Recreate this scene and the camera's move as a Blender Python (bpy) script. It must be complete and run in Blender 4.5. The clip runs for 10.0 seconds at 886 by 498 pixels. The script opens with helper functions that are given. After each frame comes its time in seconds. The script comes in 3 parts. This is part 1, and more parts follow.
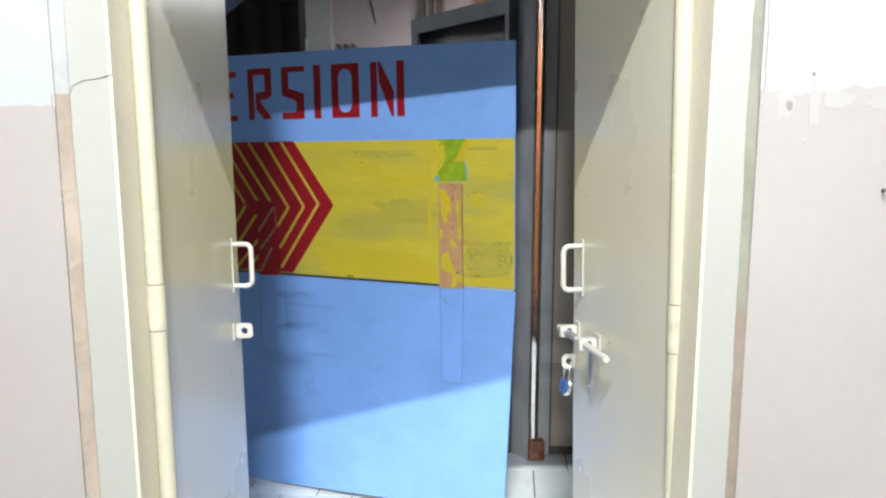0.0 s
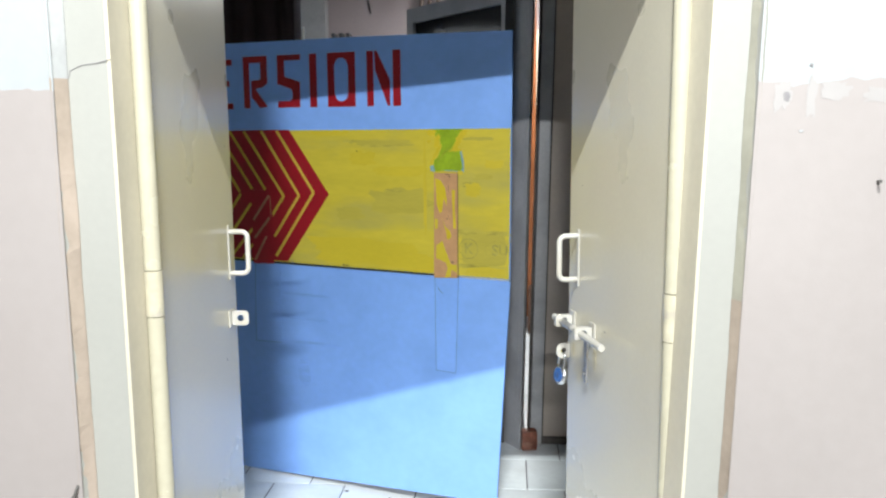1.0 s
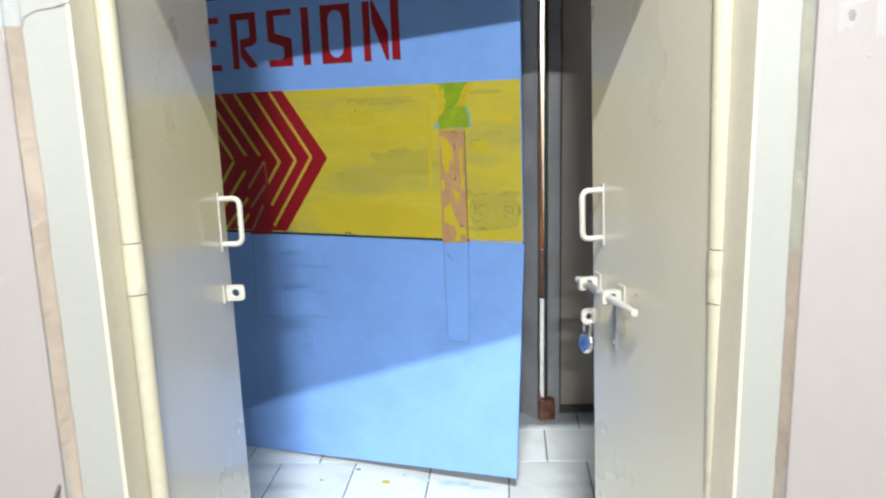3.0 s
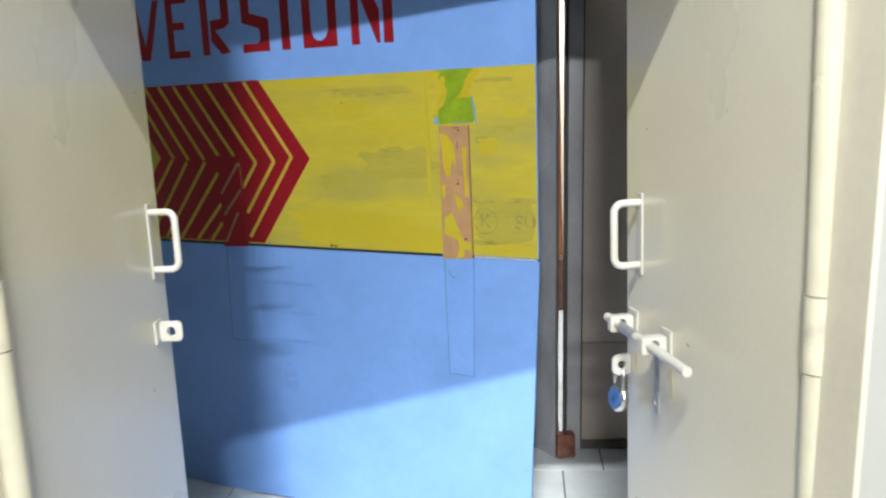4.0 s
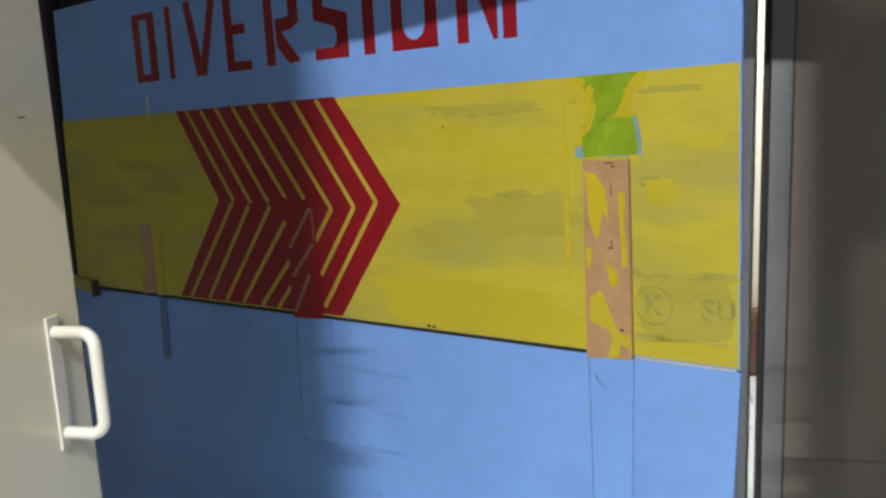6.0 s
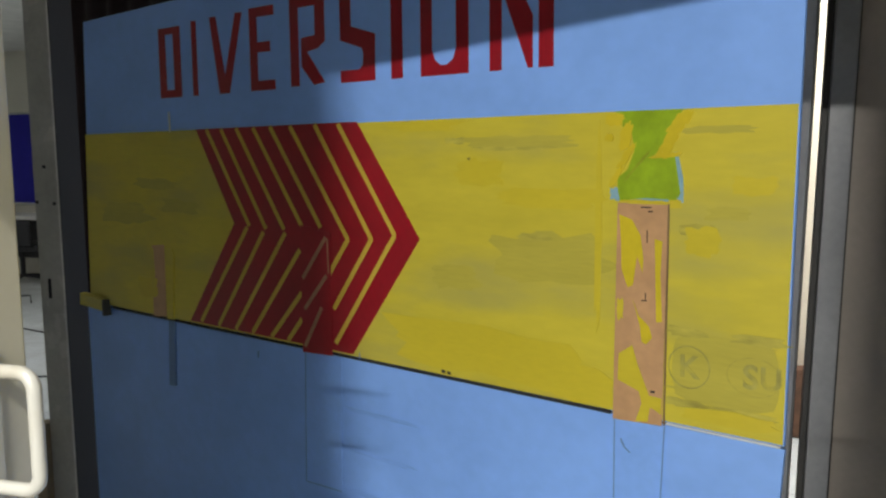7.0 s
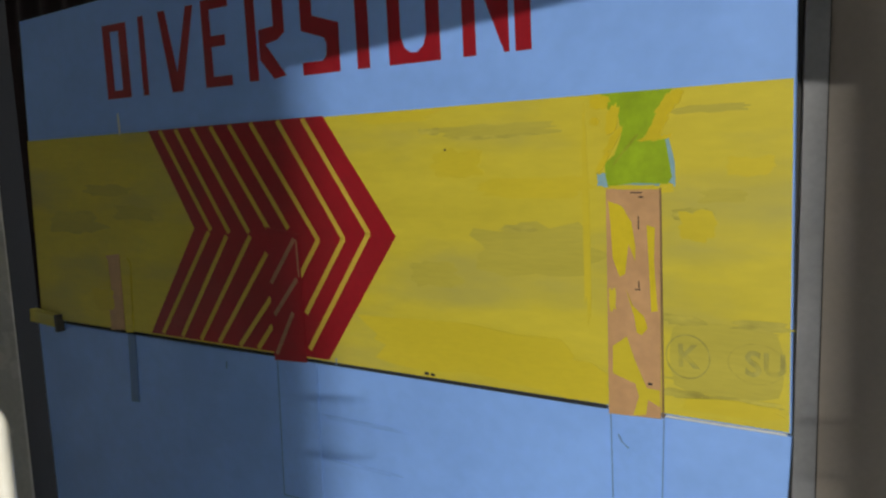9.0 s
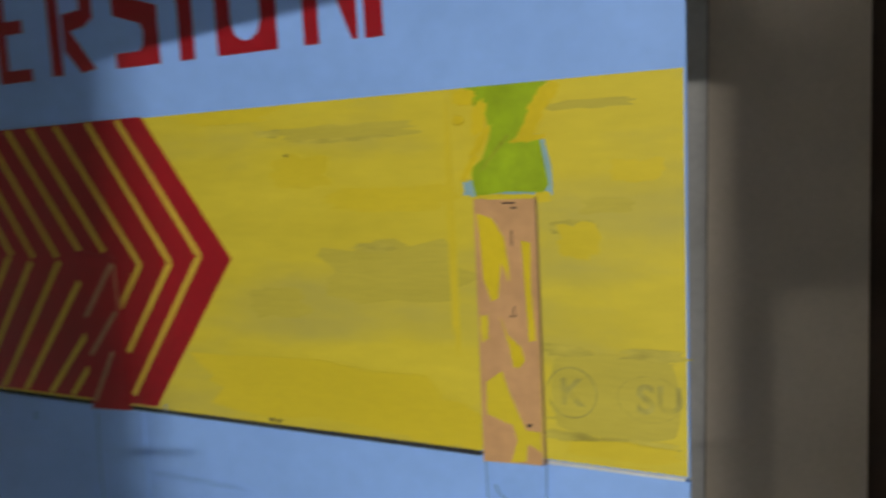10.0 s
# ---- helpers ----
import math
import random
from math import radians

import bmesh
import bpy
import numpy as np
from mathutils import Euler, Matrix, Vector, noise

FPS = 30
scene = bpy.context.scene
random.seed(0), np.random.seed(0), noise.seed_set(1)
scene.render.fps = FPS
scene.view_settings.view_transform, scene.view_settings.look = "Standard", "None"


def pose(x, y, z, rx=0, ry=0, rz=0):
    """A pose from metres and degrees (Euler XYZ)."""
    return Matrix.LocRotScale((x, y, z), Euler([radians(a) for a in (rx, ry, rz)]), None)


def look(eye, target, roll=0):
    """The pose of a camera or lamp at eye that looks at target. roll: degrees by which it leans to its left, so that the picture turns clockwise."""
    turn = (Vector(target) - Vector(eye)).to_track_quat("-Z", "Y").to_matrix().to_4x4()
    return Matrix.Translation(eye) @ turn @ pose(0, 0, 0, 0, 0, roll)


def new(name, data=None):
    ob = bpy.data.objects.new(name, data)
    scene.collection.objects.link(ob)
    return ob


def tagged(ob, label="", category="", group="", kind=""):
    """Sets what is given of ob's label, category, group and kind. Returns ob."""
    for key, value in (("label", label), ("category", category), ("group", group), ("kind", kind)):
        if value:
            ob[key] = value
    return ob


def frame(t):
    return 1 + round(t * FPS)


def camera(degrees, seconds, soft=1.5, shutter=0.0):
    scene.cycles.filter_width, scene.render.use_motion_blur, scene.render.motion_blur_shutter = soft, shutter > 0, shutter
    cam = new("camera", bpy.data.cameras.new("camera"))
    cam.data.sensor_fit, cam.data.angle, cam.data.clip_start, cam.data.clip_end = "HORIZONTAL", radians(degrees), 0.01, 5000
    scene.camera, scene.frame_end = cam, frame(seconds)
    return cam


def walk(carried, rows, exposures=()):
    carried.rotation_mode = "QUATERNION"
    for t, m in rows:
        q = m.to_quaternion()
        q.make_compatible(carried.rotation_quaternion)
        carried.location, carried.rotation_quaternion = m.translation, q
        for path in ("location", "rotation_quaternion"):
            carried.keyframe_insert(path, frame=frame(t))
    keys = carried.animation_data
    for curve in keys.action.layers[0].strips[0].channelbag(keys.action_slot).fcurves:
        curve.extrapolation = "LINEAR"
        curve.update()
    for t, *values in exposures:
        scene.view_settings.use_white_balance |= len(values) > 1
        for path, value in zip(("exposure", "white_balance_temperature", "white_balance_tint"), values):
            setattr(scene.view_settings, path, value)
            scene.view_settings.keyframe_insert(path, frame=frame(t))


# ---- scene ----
# Metres. The door wall runs along x; the walk goes towards +y.
cam = camera(55.6, 10.0, soft=2.3, shutter=0.6)
PATH = [
    (0, look((0.001, -2.962, 1.484), (-0.17, -0.989, 1.206), -0.9)),
    (0.5, look((-0.005, -2.964, 1.481), (-0.161, -0.991, 1.193), -0.3)),
    (1, look((-0.01, -2.97, 1.478), (-0.162, -0.998, 1.18), -0.4)),
    (1.5, look((-0.02, -2.983, 1.474), (-0.168, -1.013, 1.164), -0.1)),
    (2, look((-0.046, -2.988, 1.464), (-0.168, -1.018, 1.139), -1.6)),
    (2.5, look((-0.052, -2.942, 1.452), (-0.19, -0.98, 1.085), -2.2)),
    (4, look((-0.028, -2.328, 1.404), (-0.231, -0.374, 1.027), -2.5)),
    (4.5, look((-0.06, -2.126, 1.4), (-0.269, -0.173, 1.023), -3.5)),
    (5, look((-0.048, -1.909, 1.395), (-0.399, 0.029, 1.042), -2.3)),
    (6.5, look((-0.132, -1.422, 1.4), (-0.714, 0.471, 1.117), -2.9)),
    (7, look((-0.114, -1.391, 1.395), (-0.729, 0.497, 1.155), -0.5)),
    (7.5, look((-0.113, -1.381, 1.402), (-0.728, 0.506, 1.163), -1.8)),
    (8, look((-0.123, -1.38, 1.397), (-0.696, 0.52, 1.148), -2.0)),
    (8.5, look((-0.166, -1.372, 1.398), (-0.663, 0.549, 1.146), -2.8)),
    (9, look((-0.189, -1.333, 1.39), (-0.692, 0.586, 1.134), -2.7)),
    (9.5, look((-0.195, -1.252, 1.378), (-0.632, 0.683, 1.132), -3.0)),
    (10, look((-0.192, -1.099, 1.373), (-0.411, 0.874, 1.132), -3.0)),
]
walk(cam, PATH, exposures=[(0.0, 0.05, 6500, 10), (5.0, 0.05, 6600, 10), (6.5, -0.15, 6900, 10), (9.0, -0.2, 7200, 10), (10.0, -0.2, 7600, 10)])

# ---- light ----
world = bpy.data.worlds.new("world")
world.use_nodes = True
world.node_tree.nodes["Background"].inputs[0].default_value = (0.5, 0.55, 0.6, 1)
world.node_tree.nodes["Background"].inputs[1].default_value = 0.02
scene.world = world


def tube_lamp(name, place, target, length, power, color=(0.93, 0.97, 1.0), width=0.04):
    data = bpy.data.lights.new(name, "AREA")
    data.shape, data.size, data.size_y = "RECTANGLE", length, width
    data.energy, data.color = power, color
    ob = new(name, data)
    ob.matrix_world = look(place, target)
    return ob


tube_lamp("lamp_near_door", (0.02, -4.0, 4.40), (-0.1, -0.4, 0.5), 0.8, 400, (0.94, 0.99, 0.98))
tube_lamp("lamp_hall", (0.16, -6.70, 3.04), (0.0, 0.0, 1.2), 0.8, 325)
tube_lamp("lamp_lab", (-5.6, 2.4, 2.46), (-5.6, 2.4, 0.0), 1.2, 44)
# Unseen fill added to brighten the inner wall behind the gap.
tube_lamp("fill_back_room", (0.3, 2.1, 2.46), (0.3, 2.1, 0.0), 0.6, 60)

# ---- materials ----


def material(name, color, rough=0.5, metal=0.0, spread=0.08, scale=6.0, fine=60.0, bump=0.05, tint=None, amount=0.0,
             tint_scale=2.0, coat=0.0, coat_rough=0.12, per_object=0.0, stretch=(1, 1, 1)):
    """A surface: base colour varied at two scales, stains of a second colour, fine relief."""
    m = bpy.data.materials.new(name)
    m.use_nodes = True
    nt = m.node_tree
    b = nt.nodes["Principled BSDF"]
    b.inputs["Roughness"].default_value = rough
    b.inputs["Metallic"].default_value = metal
    b.inputs["Coat Weight"].default_value = coat
    b.inputs["Coat Roughness"].default_value = coat_rough
    co = nt.nodes.new("ShaderNodeTexCoord")
    mp = nt.nodes.new("ShaderNodeMapping")
    mp.inputs["Scale"].default_value = stretch
    nt.links.new(co.outputs["Object"], mp.inputs["Vector"])

    def noise_node(sc, detail=4.0):
        n = nt.nodes.new("ShaderNodeTexNoise")
        n.inputs["Scale"].default_value, n.inputs["Detail"].default_value = sc, detail
        nt.links.new(mp.outputs[0], n.inputs["Vector"])
        return n

    def mix(kind, fac, a, c):
        x = nt.nodes.new("ShaderNodeMix")
        x.data_type, x.blend_type = "RGBA", kind
        for sock, v in ((x.inputs[0], fac), (x.inputs[6], a), (x.inputs[7], c)):
            if isinstance(v, bpy.types.NodeSocket):
                nt.links.new(v, sock)
            else:
                sock.default_value = v
        return x.outputs[2]

    def ramp(src, lo, hi, p0=0.3, p1=0.7):
        r = nt.nodes.new("ShaderNodeValToRGB")
        r.color_ramp.elements[0].position, r.color_ramp.elements[1].position = p0, p1
        r.color_ramp.elements[0].color = (lo, lo, lo, 1)
        r.color_ramp.elements[1].color = (hi, hi, hi, 1)
        nt.links.new(src, r.inputs[0])
        return r.outputs[0]

    big, small = noise_node(scale), noise_node(fine, 6.0)
    col = mix("MULTIPLY", 1.0, (*color, 1), ramp(big.outputs[0], 1 - spread, 1 + spread))
    col = mix("MULTIPLY", 1.0, col, ramp(small.outputs[0], 1 - spread * 0.6, 1 + spread * 0.6))
    if tint:
        st = noise_node(tint_scale, 8.0)
        col = mix("MIX", ramp(st.outputs[0], 0.0, amount, 0.5, 0.68), col, (*tint, 1))
    if per_object:
        info = nt.nodes.new("ShaderNodeObjectInfo")
        col = mix("MULTIPLY", 1.0, col, ramp(info.outputs["Random"], 1 - per_object, 1 + per_object, 0, 1))
    nt.links.new(col, b.inputs["Base Color"])
    rr = nt.nodes.new("ShaderNodeMapRange")
    rr.inputs["To Min"].default_value, rr.inputs["To Max"].default_value = max(rough - 0.06, 0.02), min(rough + 0.08, 1)
    nt.links.new(big.outputs[0], rr.inputs["Value"])
    nt.links.new(rr.outputs[0], b.inputs["Roughness"])
    if bump:
        bp = nt.nodes.new("ShaderNodeBump")
        bp.inputs["Strength"].default_value, bp.inputs["Distance"].default_value = bump, 0.004
        nt.links.new(small.outputs[0], bp.inputs["Height"])
        nt.links.new(bp.outputs[0], b.inputs["Normal"])
    return m


BLUE = material("blue_board_paint", (0.235, 0.44, 0.92), 0.42, spread=0.05, scale=4.0, fine=28.0, tint=(0.18, 0.345, 0.74), amount=0.5, tint_scale=2.6, stretch=(1.0, 1, 1.3))
YELLOW = material("yellow_board_paint", (0.625, 0.51, 0.046), 0.42, spread=0.07, scale=5.0, fine=30.0, tint=(0.455, 0.40, 0.095), amount=0.95, tint_scale=3.0, stretch=(0.6, 1, 2.2))
STRIPE = material("yellow_stripe_paint", (0.58, 0.42, 0.05), 0.45, spread=0.08)
RED = material("red_board_paint", (0.30, 0.006, 0.014), 0.4, spread=0.12, scale=8)
DARK_GAP = material("dark_gap", (0.015, 0.015, 0.02), 0.8)
TAPE_TAN = material("tan_tape", (0.55, 0.31, 0.15), 0.35, spread=0.1, scale=14)
TAPE_BLUE = material("overpainted_tape", (0.235, 0.44, 0.92), 0.3, spread=0.05)
GREEN = material("green_paint", (0.29, 0.42, 0.015), 0.4, spread=0.15, scale=18)
PINK = material("pink_wall_paint", (0.27, 0.243, 0.234), 0.55, spread=0.03, scale=2.5, fine=35, bump=0.12, tint=(0.25, 0.219, 0.208), amount=0.4, tint_scale=1.4)
WHITE = material("white_wall_paint", (0.295, 0.308, 0.315), 0.55, spread=0.03, scale=2.5, fine=35, bump=0.12)
THIN_WHITE = material("thin_white_wash", (0.278, 0.262, 0.256), 0.55, spread=0.03, scale=6, fine=35, bump=0.12)
CREAM = material("cream_plaster", (0.276, 0.274, 0.252), 0.5, spread=0.03, scale=3, bump=0.1)
BEAD = material("bare_plaster_edge", (0.295, 0.24, 0.195), 0.7, spread=0.12, scale=9, bump=0.2, tint=(0.37, 0.30, 0.25), amount=0.7, tint_scale=5)
BEAD_PALE = material("cream_plaster_edge", (0.285, 0.275, 0.225), 0.7, spread=0.08, scale=9, bump=0.2)
BEAD_TOP = material("greyed_plaster_edge", (0.34, 0.345, 0.345), 0.7, spread=0.1, scale=9, bump=0.2)
LEAF = material("cream_steel_enamel", (0.485, 0.45, 0.36), 0.28, spread=0.04, scale=3, fine=90, bump=0.008, coat=0.25, coat_rough=0.06, tint=(0.45, 0.415, 0.33), amount=0.4, tint_scale=1.6)
FRAME = material("frame_enamel", (0.48, 0.44, 0.35), 0.3, spread=0.06, scale=5)
PIPE = material("hinge_pipe_enamel", (0.385, 0.36, 0.275), 0.25, spread=0.05, scale=8, tint=(0.37, 0.34, 0.26), amount=0.5, tint_scale=9)
KNUCKLE = material("worn_hinge", (0.42, 0.385, 0.29), 0.35, spread=0.08, scale=40, tint=(0.27, 0.25, 0.22), amount=0.8, tint_scale=30)
HANDLE = material("white_handle_enamel", (0.41, 0.395, 0.36), 0.3, spread=0.04, scale=20, tint=(0.33, 0.29, 0.22), amount=0.5, tint_scale=25)
STEEL = material("bright_steel", (0.62, 0.64, 0.68), 0.22, 1.0, spread=0.08)
DULL_STEEL = material("dull_steel", (0.36, 0.36, 0.37), 0.42, 0.7, spread=0.2, scale=30, tint=(0.3, 0.25, 0.17), amount=0.5, tint_scale=40)
LOCK_BLUE = material("blue_padlock", (0.03, 0.085, 0.24), 0.22, spread=0.25, scale=60)
STAIN = material("yellowed_enamel", (0.45, 0.40, 0.27), 0.35, spread=0.15, scale=20, tint=(0.47, 0.43, 0.33), amount=1.0, tint_scale=18)
GREY = material("grey_steel_paint", (0.375, 0.37, 0.37), 0.32, spread=0.1, scale=5, tint=(0.24, 0.24, 0.24), amount=0.6, tint_scale=4)
GREY_PANEL = material("grey_partition_paint", (0.46, 0.39, 0.325), 0.5, spread=0.06, scale=4, tint=(0.38, 0.33, 0.285), amount=0.5, tint_scale=2.5)
SHADED_SKIRT = material("shaded_skirting", (0.13, 0.115, 0.10), 0.7, spread=0.2, scale=8)
DARK_TRIM_SHADE = material("dark_trim_and_shade", (0.06, 0.055, 0.05), 0.6)
TILE = material("white_floor_tile", (0.74, 0.78, 0.79), 0.18, spread=0.05, scale=5, fine=40, bump=0.02, per_object=0.06, tint=(0.5, 0.5, 0.48), amount=0.3, tint_scale=4)
GROUT = material("dark_grout", (0.10, 0.10, 0.11), 0.9, spread=0.2, scale=20)
CEIL = material("ceiling_paint", (0.74, 0.74, 0.72), 0.8)
MAROON = material("dark_interior_maroon", (0.020, 0.008, 0.009), 0.85, spread=0.3, scale=8)
NOTICE = material("blue_felt", (0.020, 0.018, 0.32), 0.9, spread=0.1, fine=200, bump=0.1)
BLACK = material("black_metal", (0.015, 0.015, 0.018), 0.45)
SACK = material("brown_sacking", (0.15, 0.075, 0.045), 0.8, spread=0.3, scale=25, bump=0.2)
BRICK = material("red_brown_lump", (0.17, 0.055, 0.03), 0.5, spread=0.3, scale=30, bump=0.3, tint=(0.33, 0.25, 0.19), amount=0.9, tint_scale=9)
COPPER = material("varnished_wood", (0.32, 0.11, 0.04), 0.25, spread=0.3, scale=14, stretch=(1, 1, 0.2))
GLASS = material("dark_glass", (0.012, 0.012, 0.014), 0.06)
GLASS.node_tree.nodes["Principled BSDF"].inputs["Specular IOR Level"].default_value = 0.12
GREY_EDGE = material("grey_door_edge_paint", (0.44, 0.43, 0.40), 0.25, spread=0.1, scale=5, tint=(0.33, 0.32, 0.3), amount=0.5, tint_scale=6)
PALE_WALL_PATCH = material("pale_wall_patch_paint", (0.84, 0.75, 0.60), 0.35, spread=0.05, scale=4)
LAB_WALL = material("lab_wall_paint", (0.66, 0.64, 0.56), 0.6, spread=0.04, scale=3)
MAUVE = material("pale_mauve_wall", (0.40, 0.335, 0.33), 0.6, spread=0.05, scale=3)
BOARD_DARK = material("dark_board_grey", (0.07, 0.07, 0.075), 0.5)
SCUFF = material("grey_scuff", (0.17, 0.16, 0.165), 0.7, spread=0.2, scale=40)
SIDE_SHADE = material("side_shade_colour", (0.010, 0.014, 0.022), 0.8, spread=0.1)
WOOD_BLOCK = material("raw_wood", (0.26, 0.20, 0.13), 0.7, spread=0.2, scale=12)
PIPE_BROWN = material("brown_pipe_paint", (0.13, 0.085, 0.06), 0.4)
NOTICE_CLOTH = material("slate_blue_cloth", (0.10, 0.14, 0.22), 0.9)
GLOW = bpy.data.materials.new("tube_glow")
GLOW.use_nodes = True
GLOW.node_tree.nodes["Principled BSDF"].inputs["Emission Color"].default_value = (0.9, 0.96, 1.0, 1)
GLOW.node_tree.nodes["Principled BSDF"].inputs["Emission Strength"].default_value = 7.0
# Greys of the unseen hall, set by how much light it bounces.
HALL = material("unseen_hall_plaster", (0.46, 0.44, 0.41), 0.8)
HALL_FLOOR = material("unseen_hall_floor", (0.25, 0.247, 0.24), 0.4, spread=0.15)
DARK_WOOD = material("dark_wood", (0.030, 0.014, 0.008), 0.5, spread=0.2)

# ---- builders ----


def box_into(bm, x0, x1, y0, y1, z0, z1):
    v = [bm.verts.new((x, y, z)) for z in (z0, z1) for x, y in ((x0, y0), (x1, y0), (x1, y1), (x0, y1))]
    for f in ((3, 2, 1, 0), (4, 5, 6, 7), (0, 1, 5, 4), (1, 2, 6, 5), (2, 3, 7, 6), (3, 0, 4, 7)):
        bm.faces.new([v[i] for i in f])


def boxes(*dims, bevel=0.0):
    bm = bmesh.new()
    for d in dims:
        box_into(bm, *d)
    if bevel:
        bmesh.ops.bevel(bm, geom=bm.edges[:], offset=bevel, segments=2, affect="EDGES", profile=0.6)
    return bm


def slab(points, y0, y1):
    """A flat shape in x and z, given thickness along y."""
    bm = bmesh.new()
    front = [bm.verts.new((x, y0, z)) for x, z in points]
    back = [bm.verts.new((x, y1, z)) for x, z in points]
    bm.faces.new(front), bm.faces.new(back[::-1])
    for i in range(len(points)):
        j = (i + 1) % len(points)
        bm.faces.new((front[j], front[i], back[i], back[j]))
    bmesh.ops.recalc_face_normals(bm, faces=bm.faces[:])
    return bm


def prism(points, z0, z1):
    """A plan outline in x and y, raised from z0 to z1."""
    bm = bmesh.new()
    low = [bm.verts.new((x, y, z0)) for x, y in points]
    top = [bm.verts.new((x, y, z1)) for x, y in points]
    bm.faces.new(low[::-1]), bm.faces.new(top)
    for i in range(len(points)):
        j = (i + 1) % len(points)
        bm.faces.new((low[i], low[j], top[j], top[i]))
    bmesh.ops.recalc_face_normals(bm, faces=bm.faces[:])
    return bm


def rod(points, radius, sides=12, bm=None):
    """A round bar along a line of points, closed at both ends."""
    bm = bm or bmesh.new()
    pts = [Vector(p) for p in points]
    rings = []
    up = None
    for i, p in enumerate(pts):
        d = ((pts[min(i + 1, len(pts) - 1)] - p).normalized() + (p - pts[max(i - 1, 0)]).normalized()).normalized()
        if up is None:
            up = d.orthogonal().normalized()
        up = (up - d * up.dot(d)).normalized()
        side = d.cross(up)
        rings.append([bm.verts.new(p + radius * (math.cos(a) * up + math.sin(a) * side))
                      for a in (2 * math.pi * k / sides for k in range(sides))])
    for a, b in zip(rings, rings[1:]):
        for k in range(sides):
            f = bm.faces.new((a[k], a[(k + 1) % sides], b[(k + 1) % sides], b[k]))
            f.smooth = True
    for ring_verts in (rings[0][::-1], rings[-1]):
        bm.faces.new([bm.verts.new(v.co) for v in ring_verts])
    bmesh.ops.recalc_face_normals(bm, faces=bm.faces[:])
    return bm


def moved(bm, m):
    bm.transform(m)
    return bm


def part(name, bm, mat, parent=None, label=""):
    me = bpy.data.meshes.new(name)
    bm.to_mesh(me)
    bm.free()
    me.materials.append(mat)
    ob = new(name, me)
    ob.parent = parent
    return tagged(ob, label)


def thing(name, m, label, category, group="", kind=""):
    ob = new(name)
    ob.empty_display_size = 0.1
    ob.matrix_world = m
    return tagged(ob, label, category, group, kind)


def structure(name, bm, mat, label, category):
    return tagged(part(name, bm, mat), label, category, kind="structure")


def blot(cx, cz, w, h, seed, rough=0.25, lean=0.0, n=26):
    """An uneven outline about a centre, for dabs of paint."""
    pts = []
    for k in range(n):
        a = 2 * math.pi * k / n
        c, d = math.cos(a), math.sin(a)
        box = 1 / max(abs(c), abs(d)) ** 0.7
        r = box * (1 + rough * noise.noise((2.2 * c + seed, 2.2 * d, seed * 1.7)) + rough * 0.5 * noise.noise((6 * c, 6 * d + seed, 2)))
        z = cz + h / 2 * r * d
        pts.append((cx + w / 2 * r * c + lean * (z - cz), z))
    return pts


# ---- the shell ----
FRONT, BACK = -1.43, -1.31          # the door wall's two faces
LINTEL = 1.93
TOP = 4.6
PINK_TOP = 1.545
LAB_TOP = 2.5
floor_ob = structure("floor", boxes((-9.5, 4.0, -12.6, 8.0, -0.12, -0.004)), GROUT, "white tiled floor with dark joints", "floor")
# Unseen hall ceiling, its height and grey chosen for the light.
structure("ceiling_hall", boxes((-4.6, 4.0, -12.6, BACK, TOP, TOP + 0.1)), HALL, "unseen hall ceiling, grey to limit bounced light", "ceiling")
structure("ceiling_lab", boxes((-9.5, 4.0, BACK, 8.0, LAB_TOP, LAB_TOP + 0.1)), CEIL, "plain white lab ceiling", "ceiling")


BAND = -1.400                      # the flat plaster band round the opening lies a little back


def wall_outline(side):
    """Plan of the door wall on one side of the opening, with its set-back band."""
    if side < 0:
        return [(-4.5, FRONT), (-0.860, FRONT), (-0.844, BAND), (-0.764, BAND), (-0.764, BACK), (-4.5, BACK)]
    return [(4.0, FRONT), (4.0, BACK), (0.355, BACK), (0.355, BAND), (0.419, BAND), (0.430, FRONT)]


def worn_edge(xa, xb, z0, z1):
    """The uneven slanting edge between the wall's face and the band."""
    bm = bmesh.new()
    n = int((z1 - z0) / 0.02)
    rows = []
    side = 1 if xb > xa else -1
    for k in range(n + 1):
        z = z0 + (z1 - z0) * k / n
        a = 0.004 * noise.noise((z * 6, xa, 0)) + 0.002 * noise.noise((z * 30, xa, 4))
        b = 0.003 * noise.noise((z * 5, xa, 8)) + 0.0015 * noise.noise((z * 26, xa, 2))
        rows.append([bm.verts.new(p) for p in ((xa - side * (0.003 - a), FRONT - 0.0049, z), (xb + side * (0.001 + b), BAND - 0.003, z), (xb + side * (0.001 + b), BAND, z), (xa - side * (0.003 - a), FRONT, z))])
    for p, q in zip(rows, rows[1:]):
        for m in range(4):
            bm.faces.new((p[m], p[(m + 1) % 4], q[(m + 1) % 4], q[m]))
    bm.faces.new(rows[0]), bm.faces.new(rows[-1])
    bmesh.ops.recalc_face_normals(bm, faces=bm.faces[:])
    return bm


def leaned(bm):
    """The band right of the opening leans: its edges run in towards the floor."""
    for v in bm.verts:
        if 0.3 < v.co.x < 0.5:
            v.co.x += 0.026 * (v.co.z - 1.55)
    return bm


